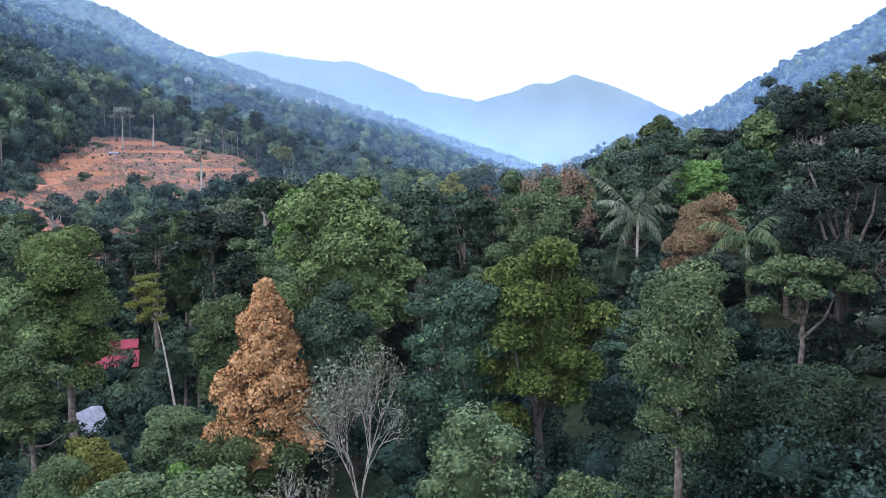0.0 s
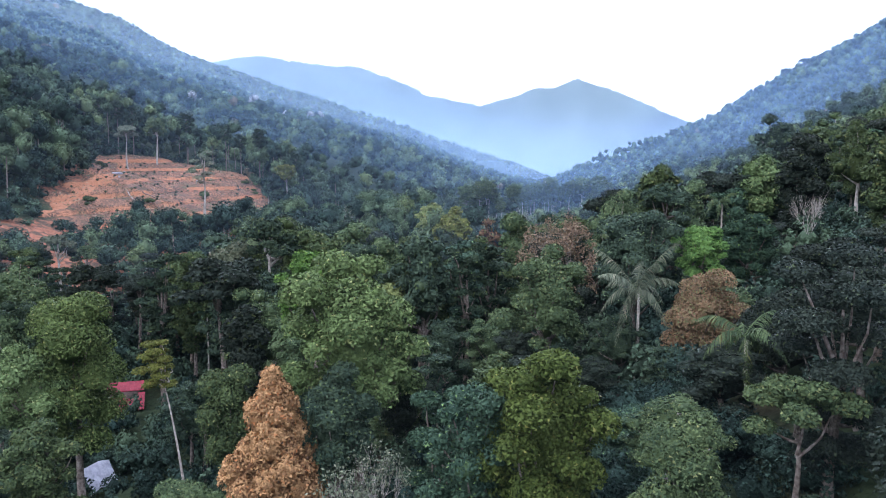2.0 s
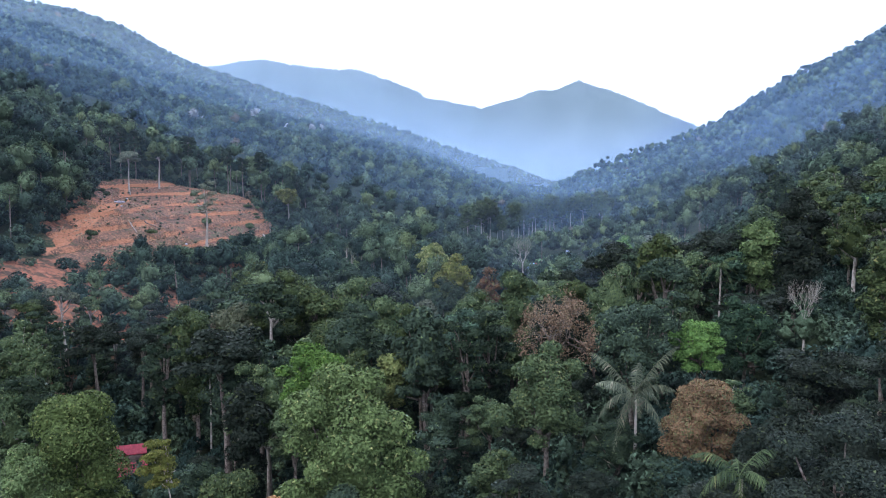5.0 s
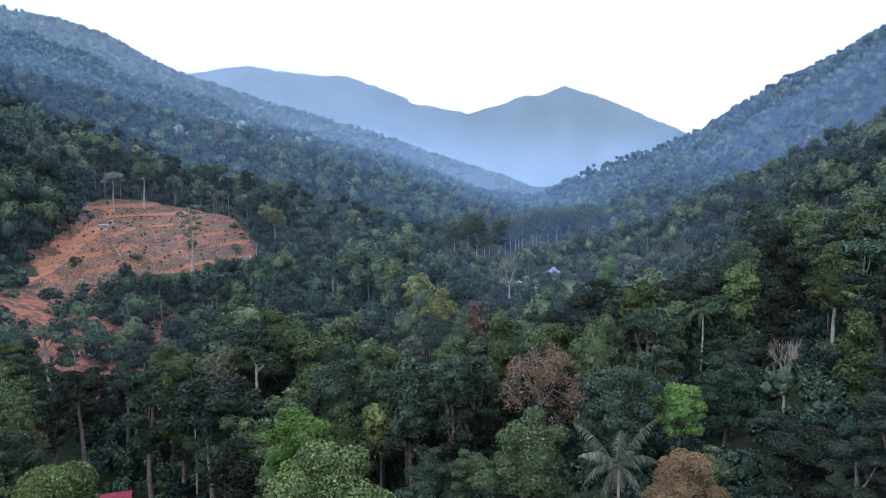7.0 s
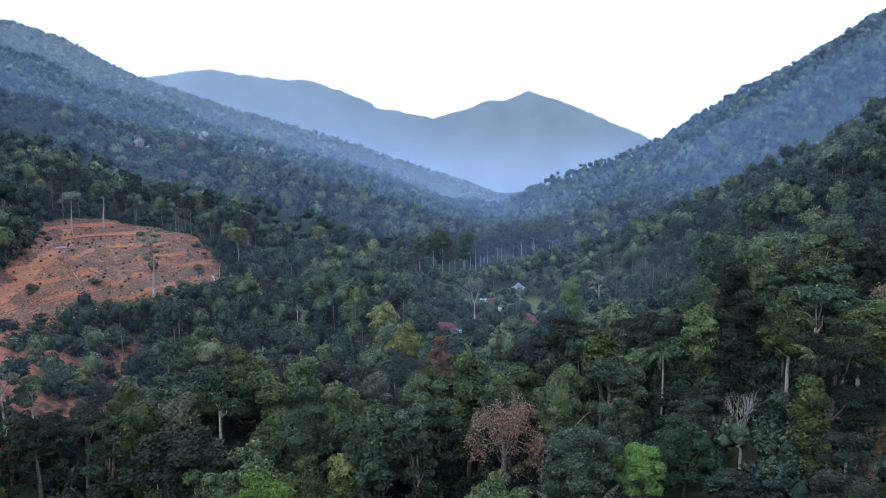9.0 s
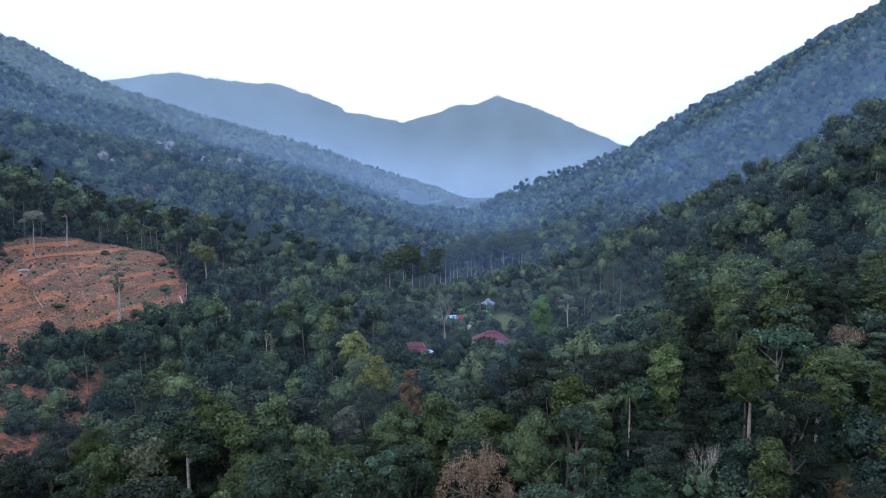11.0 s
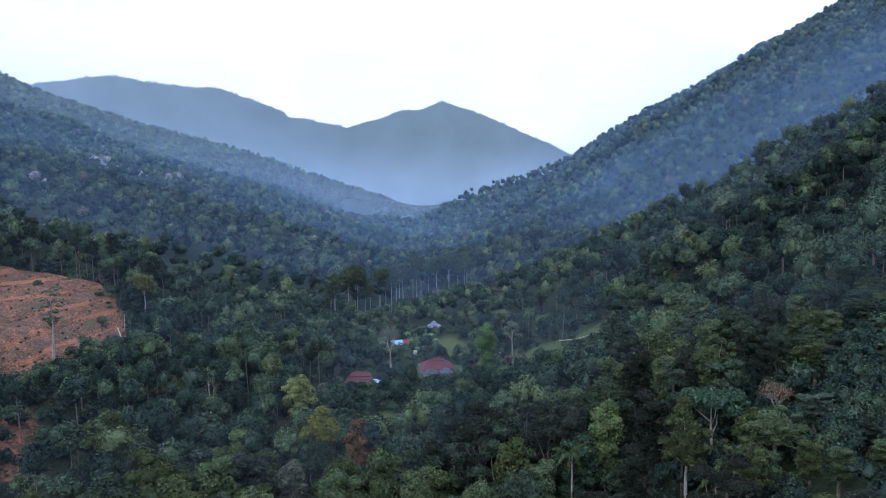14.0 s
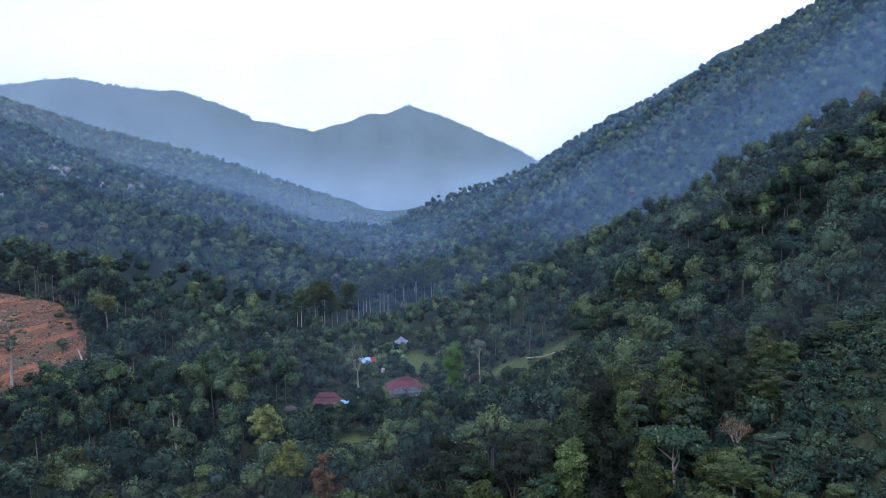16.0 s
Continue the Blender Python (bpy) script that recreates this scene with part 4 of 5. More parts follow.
for x, y, z, tall, w in close_spots + near_spots:   # stems under the taller crowns
    if tall > 17 and wr.rand() < 0.4:
        k = wr.uniform(0.18, 0.30)
        stems.append(tube([(x + wr.uniform(-1, 1), y + wr.uniform(-1, 1), z - 0.5), (x + wr.uniform(-0.4, 0.4), y, z + 0.5 * tall), (x, y, z + tall - 3)], (k, 0.8 * k, 0.4 * k), 5))
tagged(new("woods_trunk", mesh_from("woods_trunk", *join(stems), [BARK])), "grey-brown trunks showing between the crowns of the forest", "trunks", kind="stuff")

# low trees and shrubs that fill the gaps
thicket_shapes = [wood_shape(wr, 3.2, wr.uniform(4, 6), 62, OCT, 0.85, 2) for k in range(10)]
shrub_shapes = [wood_shape(wr, 2.6, wr.uniform(4, 6), 130, OCT, 0.6) for k in range(12)]
low = []
for gy0 in np.arange(22, 176, 4.3):
    for gx0 in np.arange(-125, 172, 4.3):
        x, y = gx0 + wr.uniform(-2, 2), gy0 + wr.uniform(-2, 2)
        if 28 < y < 66 and x > 0.42 * y and wr.rand() < 0.35:   # thinned so this part of the bank looks darker from the camera
            continue
        if -0.68 * y - 6 < x < 0.98 * y + 8 and not open_ground(x, y) and not (y > 105 and x < -0.5 * y and fbm(x / 9, y / 9, 2) < -0.05):
            low.append((x, y, height(x, y), min(wr.uniform(3.5, 8.5) * (0.75 if y < 60 else 1.0), max(sightline_cap(x, y) - height(x, y), 2.5), 4.5 if bare(x, y) else 99), wr.uniform(0.8, 1.5)))
for gy0 in np.arange(232, 428, 5.6):
    for gx0 in np.arange(2, 135, 5.6):
        x, y = gx0 + wr.uniform(-2, 2), gy0 + wr.uniform(-2, 2)
        if 0.01 < x / y < 0.38 and not open_ground(x, y):
            low.append((x, y, height(x, y), wr.uniform(1.5, 4.5), wr.uniform(0.6, 1.2)))
for k in range(170):
    a, r = wr.uniform(0, 6.28), math.sqrt(wr.rand())
    x, y = -104 + 34 * r * math.cos(a), 214 + 62 * r * math.sin(a)
    if not in_clearing(x, y) and fbm(x / 9, y / 9, 2) > -0.14:
        low.append((x, y, height(x, y), wr.uniform(1.2, 4.5), wr.uniform(0.6, 1.3)))
for gy0 in np.arange(235, 425, 4.6):   # dense growth along the edge of the clearing
    for gx0 in np.arange(-195, -66, 4.6):
        x, y = gx0 + wr.uniform(-2, 2), gy0 + wr.uniform(-2, 2)
        if not in_clearing(x, y) and any(in_clearing(x + 15 * math.cos(q), y + 15 * math.sin(q)) for q in np.arange(0, 6.28, 0.7)):
            if y < 290 and x > -140 and fbm(x / 9, y / 9, 2) < -0.08:
                continue
            tall = wr.uniform(5, 12) if x < -0.42 * y else wr.uniform(2.5, 8)
            if y > 340 and any(in_clearing(x, y - q) for q in (6, 12, 18)):
                tall = wr.uniform(1.5, 5)
            low.append((x, y, height(x, y), min(tall, max(sightline_cap(x, y) - height(x, y), 2.5)), wr.uniform(0.8, 1.6)))
thicket = []
for gy0 in np.arange(176, 420, 6.4):
    for gx0 in np.arange(-0.62 * gy0 - 20, 0.92 * gy0 + 20, 6.4):
        x, y = gx0 + wr.uniform(-2.5, 2.5), gy0 + wr.uniform(-2.5, 2.5)
        if not open_ground(x, y) and not (y > 290 and 0.02 < x / y < 0.38) and not (stature(x, y) == 0.7 and fbm(x / 9, y / 9, 2) < (0.08 if x < -0.47 * y else -0.1)):
            thicket.append((x, y, height(x, y), min(wr.uniform(2.5, 7), max(sightline_cap(x, y) - height(x, y), 2.0)), wr.uniform(0.7, 1.3)))
# thicket tint darkened to stand for the shade under the canopy
plant("undergrowth", "green thicket below the forest canopy, darkened as by its shade", thicket, thicket_shapes, wr, 0.7)
middle_shapes = [wood_shape(wr, 2.6, wr.uniform(4, 6), 210, OCT, 0.4) for k in range(8)]
fine_shapes = [wood_shape(wr, 2.6, wr.uniform(4, 6), 950, OCT, 0.21) for k in range(6)]
# undergrowth tint darkens towards the camera, imitating shaded gaps between trees
plant("undergrowth", "dense shade-darkened undergrowth of shrubs and young trees", [q for q in low if q[1] > 128], shrub_shapes, wr, 0.8)
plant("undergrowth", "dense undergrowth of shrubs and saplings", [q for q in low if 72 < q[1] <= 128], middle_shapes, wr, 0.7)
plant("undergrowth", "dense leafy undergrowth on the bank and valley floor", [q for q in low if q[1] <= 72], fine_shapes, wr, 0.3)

# the far mountains' forest, as broad clumps
def clumps(x0, x1, y0, y1, step, rng, floor=20):
    out = []
    for b in np.arange(y0, y1, step):
        for a in np.arange(x0, x1, step):
            out.append((a + rng.uniform(-0.5, 0.5) * step, b + rng.uniform(-0.5, 0.5) * step))
    p = np.array(out)
    z = ground(p[:, 0], p[:, 1])
    return [(a, b, c, rng.uniform(0.2, 0.55) * step, step / 13.0 * rng.uniform(0.8, 1.4)) for (a, b), c in zip(out, z) if c > floor]


plant("woods", "forest on a long hazy spur closing the valley", clumps(-620, 330, 1425, 2010, 14, wr, -20), far_shapes, wr)
plant("woods", "forest on a high ridge in blue haze", clumps(-1250, -620, 1400, 1860, 15, wr), far_shapes, wr)
plant("woods", "forest on far mountains in blue haze", clumps(-1500, 560, 4150, 4310, 23, wr) + clumps(-50, 1700, 4700, 4850, 25, wr), far_shapes, wr)

# the same forest beside and behind the take-off spot
beside = []
for b in np.arange(-150, 175, 11.0):
    for a in np.arange(-230, 260, 11.0):
        x, y = a + wr.uniform(-4, 4), b + wr.uniform(-4, 4)
        if math.hypot(x, y) > 22 and (x < -0.7 * y - 16 or x > 1.02 * y + 18 or y < -16):
            beside.append((x, y, height(x, y), wr.uniform(9, 17), wr.uniform(0.8, 1.4)))
plant("woods", "dense forest round the take-off spot", beside, beside_shapes, wr)
ring = []
for b in np.arange(-60, 60, 5.0):
    for a in np.arange(-60, 60, 5.0):
        x, y = a + wr.uniform(-2, 2), b + wr.uniform(-2, 2)
        if 4 < math.hypot(x, y) < 60 and not (y > 20 and -0.68 * y - 6 < x < 0.98 * y + 8):
            ring.append((x, y, height(x, y), wr.uniform(1.5, 5.0), wr.uniform(0.8, 1.5)))
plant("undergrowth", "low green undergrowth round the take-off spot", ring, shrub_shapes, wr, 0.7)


# ---------------------------------------------------------------- the terraced clearing
TERRACE, n, l, p = material("terraced_red_soil", 0.9, 0.1)
fine, broad = noise_node(n, l, 1.4, 6.0, rough=0.7), noise_node(n, l, 0.12, 4.0)
red = mix_node(n, l, range_node(n, l, fine, 0.3, 0.7), (0.210, 0.082, 0.040), (0.470, 0.215, 0.112))
trash = mix_node(n, l, range_node(n, l, fine, 0.35, 0.65), (0.040, 0.031, 0.023), (0.150, 0.092, 0.060))
weeds = mix_node(n, l, range_node(n, l, fine, 0.35, 0.65), (0.040, 0.060, 0.025), (0.090, 0.110, 0.045))
mixed = mix_node(n, l, range_node(n, l, broad, 0.40, 0.60, 0.0, 0.85), mix_node(n, l, range_node(n, l, fine, 0.44, 0.60), trash, red), trash)
cut = n.new("ShaderNodeAttribute")
cut.attribute_name = "cut"
ragged = n.new("ShaderNodeMath")
ragged.operation = "MULTIPLY_ADD"
l.new(fine, ragged.inputs[0])
ragged.inputs[1].default_value = 1.3
l.new(cut.outputs["Fac"], ragged.inputs[2])
flat_c = mix_node(n, l, range_node(n, l, broad, 0.60, 0.70, 0.0, 0.8), mixed, weeds)
l.new(mix_node(n, l, range_node(n, l, ragged.outputs[0], 1.1, 1.45), flat_c, red), p.inputs["Base Color"])
bump_node(n, l, p, fine, 0.8, 0.25)

cx, cy = np.meshgrid(np.arange(-182, -80, 0.9), np.arange(226, 414, 0.9))
cz = ground(cx, cy)
rise = (cz + 1.3 * fbm(cx / 30, cy / 30, 2)) / 4.4
step_f = rise - np.floor(rise)
benched = (np.floor(rise) + np.interp(step_f, (0, 0.22, 0.36, 1), (0, 0.0, 0.45, 1))) * 4.4
inside = np.array([[in_clearing(a + 3 * math.sin(b * 0.3), b) for a, b in zip(ra, rb)] for ra, rb in zip(cx, cy)], float)
for k in range(6):
    inside = 0.2 * (inside + np.roll(inside, 1, 0) + np.roll(inside, -1, 0) + np.roll(inside, 1, 1) + np.roll(inside, -1, 1))
keep = sstep(inside)
cz = np.where(keep > 0.02, cz * (1 - keep) + benched * keep + 0.9 * keep + 0.16 * fbm(cx / 2.2, cy / 2.2, 3) - 0.8 * (1 - keep), cz - 2.0)
me = mesh_from("terraces", np.stack([cx, cy, cz], -1).reshape(-1, 3), grid_faces(cx.shape[1], cx.shape[0]), [TERRACE], smooth=False)
track_y = np.array((250, 262, 285, 310, 340, 362, 372))
track_x = np.interp(cy, track_y, (-132, -134, -137, -141, -149, -158, -163))
on_track = sstep((3.2 - np.abs(cx - track_x)) / 1.2) * (cy < 374)
bands = sstep((step_f - 0.04) / 0.08) * sstep((0.42 - step_f) / 0.08) * np.clip(0.75 + 0.9 * fbm(cx / 14, cy / 14, 3), 0, 1)
point_attribute(me, "cut", np.maximum(bands, 1.3 * on_track).ravel())
tagged(new("terraces", me), "freshly cut terraces of bare orange-red soil with dry debris", "clearing", kind="structure")
CZ = (cx[0], cy[:, 0], cz)


def clearing_z(x, y):
    return float(CZ[2][int(np.clip((y - 226) / 0.9, 0, cz.shape[0] - 1)), int(np.clip((x + 182) / 0.9, 0, cz.shape[1] - 1))])


def box(x0, y0, z0, x1, y1, z1):
    v = np.array([(x, y, z) for z in (z0, z1) for y in (y0, y1) for x in (x0, x1)], float)
    f = np.array([(0, 2, 3), (0, 3, 1), (4, 5, 7), (4, 7, 6), (0, 1, 5), (0, 5, 4), (2, 6, 7), (2, 7, 3), (0, 4, 6), (0, 6, 2), (1, 3, 7), (1, 7, 5)])
    return v, f


def log(x0, y0, x1, y1, rad, label, mat=PALE_BARK, seed=0):
    rng = np.random.RandomState(seed)
    t = np.linspace(0, 1, 10)
    xs, ys = x0 + (x1 - x0) * t, y0 + (y1 - y0) * t
    zs = np.array([max(clearing_z(a, b), height(a, b)) for a, b in zip(xs, ys)])
    zs = np.linspace(zs[0], zs[-1], 10) * 0.5 + zs * 0.5 + rad * 0.6
    v, f = tube(np.stack([xs, ys, zs], 1), rad * (1.1 - 0.45 * t) * rng.uniform(0.9, 1.1, 10), 7)
    ob = new("log", mesh_from("log", v - v[0], f, [mat]))
    ob.location = v[0]
    return tagged(ob, label, "log", "felled logs")


log(-117, 277, -101, 262, 0.27, "long pale felled trunk lying down the slope", seed=1)
log(-128, 296, -121, 286, 0.2, "thin pale felled trunk in the clearing", seed=2)
log(-88, 352, -82, 338, 0.35, "pale fallen trunk at the clearing's edge", seed=3)
log(-99, 330, -92, 322, 0.3, "weathered log lying on a terrace", BARK, 4)
log(112, 322, 129, 316, 0.28, "pale log lying across the sloping lawn", seed=5)
log(-126, 306, -118, 303, 0.25, "short log on a terrace", BARK, 6)
for k in range(14):
    a, b = random.uniform(-150, -98), random.uniform(275, 370)
    if in_clearing(a, b):
        w = random.uniform(0, 3.1)
        log(a, b, a + 4 * math.cos(w), b + 4 * math.sin(w), random.uniform(0.1, 0.2), "weathered branch lying on the bare soil", BARK, 20 + k)

# rows of dark planting tufts along the benches
tuft_rng = np.random.RandomState(3)
tv, tf = foliage([(0, 0, 0.35, 0.55, 0.55, 0.45)], 70, 0.4, tuft_rng, 0.8, plain=True)
first = None
for gy0 in np.arange(270, 392, 5.2):
    for gx0 in np.arange(-165, -92, 9.0):
        a, b = gx0 + tuft_rng.uniform(-2, 2), gy0 + tuft_rng.uniform(-1, 1)
        if not in_clearing(a, b) or tuft_rng.rand() < 0.45:
            continue
        if first is None:
            first = tagged(new("seedling", mesh_from("seedling", tv, tf, [LEAF["deep"]])), "small dark planted seedling in bare soil", "seedling", "seedlings on the terraces")
            first.location = (a, b, clearing_z(a, b))
        else:
            copy_thing(first, pose(a, b, clearing_z(a, b), 0, 0, tuft_rng.uniform(0, 360)))
# dry twigs, leaves and weeds left between the rows
for name, label, mat, amount, big in (("debris", "dry brown twigs and leaves scattered over the cut terraces", "pink", 9000, 0.9), ("weeds", "sparse green weeds growing over the cut terraces", "grey", 4200, 0.7)):
    px, py = tuft_rng.uniform(-170, -84, amount), tuft_rng.uniform(250, 402, amount)
    keep_c = [i for i in range(amount) if in_clearing(px[i], py[i]) and fbm(px[i] / 9 + len(name), py[i] / 5, 3) > (-0.05 if name == "debris" else 0.08)]
    c = np.array([(px[i], py[i], clearing_z(px[i], py[i]) + 0.12 + 0.3 * tuft_rng.rand()) for i in keep_c])
    dv, df = leaf_cards(c, unit(tuft_rng.normal(size=c.shape) + [0, 0, 0.8]), np.full(len(c), big), tuft_rng, 0.45)
    tagged(new(name, mesh_from(name, dv, df, [LEAF[mat]])), label, name, kind="stuff")
bush_v, bush_f = foliage([(0, 0, 0.9, 1.6, 1.4, 1.0), (1.2, 0.3, 0.7, 1.1, 1.2, 0.8), (-1.0, 0.5, 0.8, 1.2, 1.0, 0.9)], 420, 0.5, tuft_rng, 0.85, plain=True)
bush = tagged(new("bush", mesh_from("bush", bush_v, bush_f, [LEAF["mid"]])), "green bush regrowing in the clearing", "bush", "bushes in the clearing")
bush.location = (-117, 290, clearing_z(-117, 290))
for k in range(46):
    a, b = tuft_rng.uniform(-165, -86), tuft_rng.uniform(250, 395)
    if in_clearing(a, b) and (b < 290 or a > -104 or tuft_rng.rand() < 0.3):
        s = tuft_rng.uniform(0.6, 1.5)
        copy_thing(bush, Matrix.LocRotScale((a, b, clearing_z(a, b) - 0.1), Euler((0, 0, tuft_rng.uniform(0, 6))), (s, s, s)))

# ---------------------------------------------------------------- houses and shelters
def plain_material(name, c1, c2, rough=0.6, scale=1.5, metal=0.0, spec=0.3):
    m, n, l, p = material(name, rough, spec)
    g = noise_node(n, l, scale, 6.0, rough=0.65)
    l.new(mix_node(n, l, range_node(n, l, g, 0.32, 0.68), c1, c2), p.inputs["Base Color"])
    p.inputs["Metallic"].default_value = metal
    bump_node(n, l, p, g, 0.25, 0.03)
    return m


RED_ROOF = plain_material("red_painted_sheet", (0.19, 0.015, 0.026), (0.34, 0.036, 0.052), 0.5)
MAROON_ROOF = plain_material("maroon_tiles", (0.060, 0.011, 0.015), (0.135, 0.024, 0.030), 0.6)
GREY_ROOF = plain_material("blue_grey_sheet", (0.03, 0.036, 0.05), (0.08, 0.09, 0.115), 0.5)
BLUE_ROOF = plain_material("light_blue_sheet", (0.20, 0.40, 0.58), (0.36, 0.56, 0.72), 0.5)
PALE_ROOF = plain_material("pale_sheet", (0.13, 0.17, 0.23), (0.26, 0.31, 0.38), 0.5)
WHITE_WALL = plain_material("whitewashed_wall", (0.36, 0.34, 0.32), (0.56, 0.54, 0.52), 0.8)
PINK_WALL = plain_material("faded_pink_wall", (0.42, 0.30, 0.29), (0.60, 0.46, 0.44), 0.8)
DARK_WOOD = plain_material("dark_timber", (0.05, 0.036, 0.028), (0.13, 0.09, 0.07), 0.8, 4.0)
WINDOW_GLASS = plain_material("dark_window_glass", (0.02, 0.025, 0.03), (0.035, 0.04, 0.045), 0.08, 1.0, 0.0, 0.6)
TARP = plain_material("grey_white_tarpaulin", (0.22, 0.22, 0.25), (0.46, 0.46, 0.50), 0.5, 1.2)
TEAL_SHEET = plain_material("teal_sheet", (0.04, 0.20, 0.16), (0.10, 0.34, 0.28), 0.5)
THATCH = plain_material("grey_thatch", (0.05, 0.046, 0.044), (0.13, 0.12, 0.115), 0.95, 3.0)


def hip_roof(x, y, z, w, d, h, ridge, t=0.14):
    """A closed hipped roof: eaves w by d, a ridge along x."""
    b = [(-w / 2, -d / 2, 0), (w / 2, -d / 2, 0), (w / 2, d / 2, 0), (-w / 2, d / 2, 0), (-ridge / 2, 0, h), (ridge / 2, 0, h)]
    v = np.array(b + [(q[0], q[1], q[2] - t) for q in b]) + [x, y, z]
    top = [(0, 1, 5), (0, 5, 4), (1, 2, 5), (2, 3, 4), (2, 4, 5), (3, 0, 4)]
    low = [(a + 6, c + 6, e + 6) for a, e, c in top]
    rim = [(i, (i + 1) % 4 + 6, (i + 1) % 4) for i in range(4)] + [(i, i + 6, (i + 1) % 4 + 6) for i in range(4)]
    return v, np.array(top + low + rim)


def slab_roof(x0, x1, y0, z0, y1, z1, t=0.1, ribs=True):
    """One sloping sheet from (y0, z0) to (y1, z1), with standing ribs."""
    def sheet(a, b, lift):
        v = np.array([(a, y0, z0 + lift), (b, y0, z0 + lift), (b, y1, z1 + lift), (a, y1, z1 + lift)])
        v = np.concatenate([v, v - [0, 0, t]])
        f = [(0, 1, 2), (0, 2, 3), (4, 6, 5), (4, 7, 6), (0, 4, 5), (0, 5, 1), (1, 5, 6), (1, 6, 2), (2, 6, 7), (2, 7, 3), (3, 7, 4), (3, 4, 0)]
        return v, np.array(f)
    out = [sheet(x0, x1, 0)]
    if ribs:
        out += [sheet(a, a + 0.06, 0.05) for a in np.arange(x0 + 0.3, x1, 0.6)]
    return join(out)


def thing_at(name, x, y, z, turn, label, category):
    ob = new(name)
    ob.matrix_world = pose(x, y, z, 0, 0, turn)
    return tagged(ob, label, category)


def openings(house, w, d, z0, z1, xs, door_x=None):
    for x in xs:
        win = part("window", *box(x - 0.6, -d / 2 - 0.07, z0 + 0.9, x + 0.6, -d / 2 + 0.02, z1 - 0.6), DARK_WOOD, house)
        part("pane", *box(x - 0.5, -d / 2 - 0.09, z0 + 1.0, x - 0.03, -d / 2 - 0.072, z1 - 0.7), WINDOW_GLASS, win)
        part("pane", *box(x + 0.03, -d / 2 - 0.09, z0 + 1.0, x + 0.5, -d / 2 - 0.072, z1 - 0.7), WINDOW_GLASS, win)
    if door_x is not None:
        part("door", *box(door_x - 0.45, -d / 2 - 0.08, z0, door_x + 0.45, -d / 2 + 0.02, z0 + 2.05), DARK_WOOD, house)


main = thing_at("house", 55, 326, height(55, 326), 4, "large house with a maroon hipped roof and grey porches", "house")
part("wall", *box(-6.6, -4.4, -1, 6.6, 4.4, 3.4), PINK_WALL, main)
roof = part("roof", *hip_roof(0, 0, 3.4, 16, 11.4, 3.4, 6.5), MAROON_ROOF, main, smooth=False)
part("ridge_cap", *hip_roof(0, 0, 6.3, 5.6, 2.6, 1.2, 3.2), MAROON_ROOF, roof, smooth=False)
for px in (-4.2, 2.6):
    porch = part("porch_roof", *hip_roof(px, -7.2, 2.6, 6.2, 5.2, 1.9, 1.6), GREY_ROOF, main, "blue-grey hipped porch roof", smooth=False)
    for qx in (-2.4, 2.4):
        part("post", *box(px + qx - 0.1, -9.3, -1, px + qx + 0.1, -9.1, 2.55), WHITE_WALL, main)
part("porch_wall", *box(0.6, -9.0, -1, 5.0, -4.6, 2.2), WHITE_WALL, main)
openings(main, 13.2, 8.8, 0, 3.2, (-5.2, 5.6), -0.4)

second = thing_at("house", 20, 318, height(20, 318), -8, "low house with stepped red metal roofs", "house")
part("wall", *box(-4.5, -3.4, -1, 4.5, 3.4, 2.9), DARK_WOOD, second)
part("roof", *hip_roof(-0.5, 1.5, 3.6, 9.4, 5.0, 1.5, 6.5), MAROON_ROOF, second, smooth=False)
part("roof", *slab_roof(-6, 5.5, -6.5, 1.9, -0.8, 3.3), MAROON_ROOF, second, smooth=False)
part("awning", *slab_roof(5.6, 9.2, -5.0, 1.8, -1.5, 2.4), BLUE_ROOF, second, "light blue sheet awning", smooth=False)
for px in (-5.6, 0, 5.2, 8.9):
    part("post", *box(px - 0.08, -6.3, -1, px + 0.08, -6.1, 1.8), DARK_WOOD, second)
openings(second, 9, 6.8, 0, 2.6, (-2.5, 2.5), 0)

third = thing_at("house", 44, 379, height(44, 379), 12, "open-sided house with a blue and red metal roof", "house")
part("wall", *box(-3.2, -0.4, -0.5, 3.2, 2.6, 3.2), WHITE_WALL, third)
part("roof", *slab_roof(-4.6, 1.6, -3.6, 3.4, 0.2, 5.4), BLUE_ROOF, third, "light blue sheet roof", smooth=False)
part("roof", *slab_roof(1.6, 4.8, -3.4, 3.2, 0.2, 5.2), RED_ROOF, third, "red sheet roof", smooth=False)
part("roof", *slab_roof(-4.6, 4.8, 4.0, 3.4, 0.2, 5.4), RED_ROOF, third, smooth=False)
for px in (-4.3, -1.4, 1.4, 4.4):
    part("post", *box(px - 0.09, -3.4, -0.5, px + 0.09, -3.2, 3.3), WHITE_WALL, third)

fourth = thing_at("house", 68, 413, height(68, 413), -5, "small white house with a pale two-tier roof", "house")
part("wall", *box(-2.9, -2.4, -0.5, 2.9, 2.4, 4.2), WHITE_WALL, fourth)
part("roof", *hip_roof(0, 0, 4.2, 7.6, 6.2, 1.6, 2.4), PALE_ROOF, fourth, smooth=False)
part("upper_roof", *hip_roof(0, 0, 5.7, 3.2, 2.6, 1.4, 1.0), PALE_ROOF, fourth, smooth=False)
openings(fourth, 5.8, 4.8, 0.6, 3.6, (-1.6, 1.6), 0)
shed = thing_at("shed", 59, 408, height(59, 408), 8, "dark open shed with a low grey roof", "shed")
part("roof", *slab_roof(-3.6, 3.6, -2.2, 2.4, 2.2, 3.0), THATCH, shed, smooth=False)
for px in (-3.3, 0, 3.3):
    part("post", *box(px - 0.08, -2.0, -0.5, px + 0.08, -1.85, 2.4), DARK_WOOD, shed)
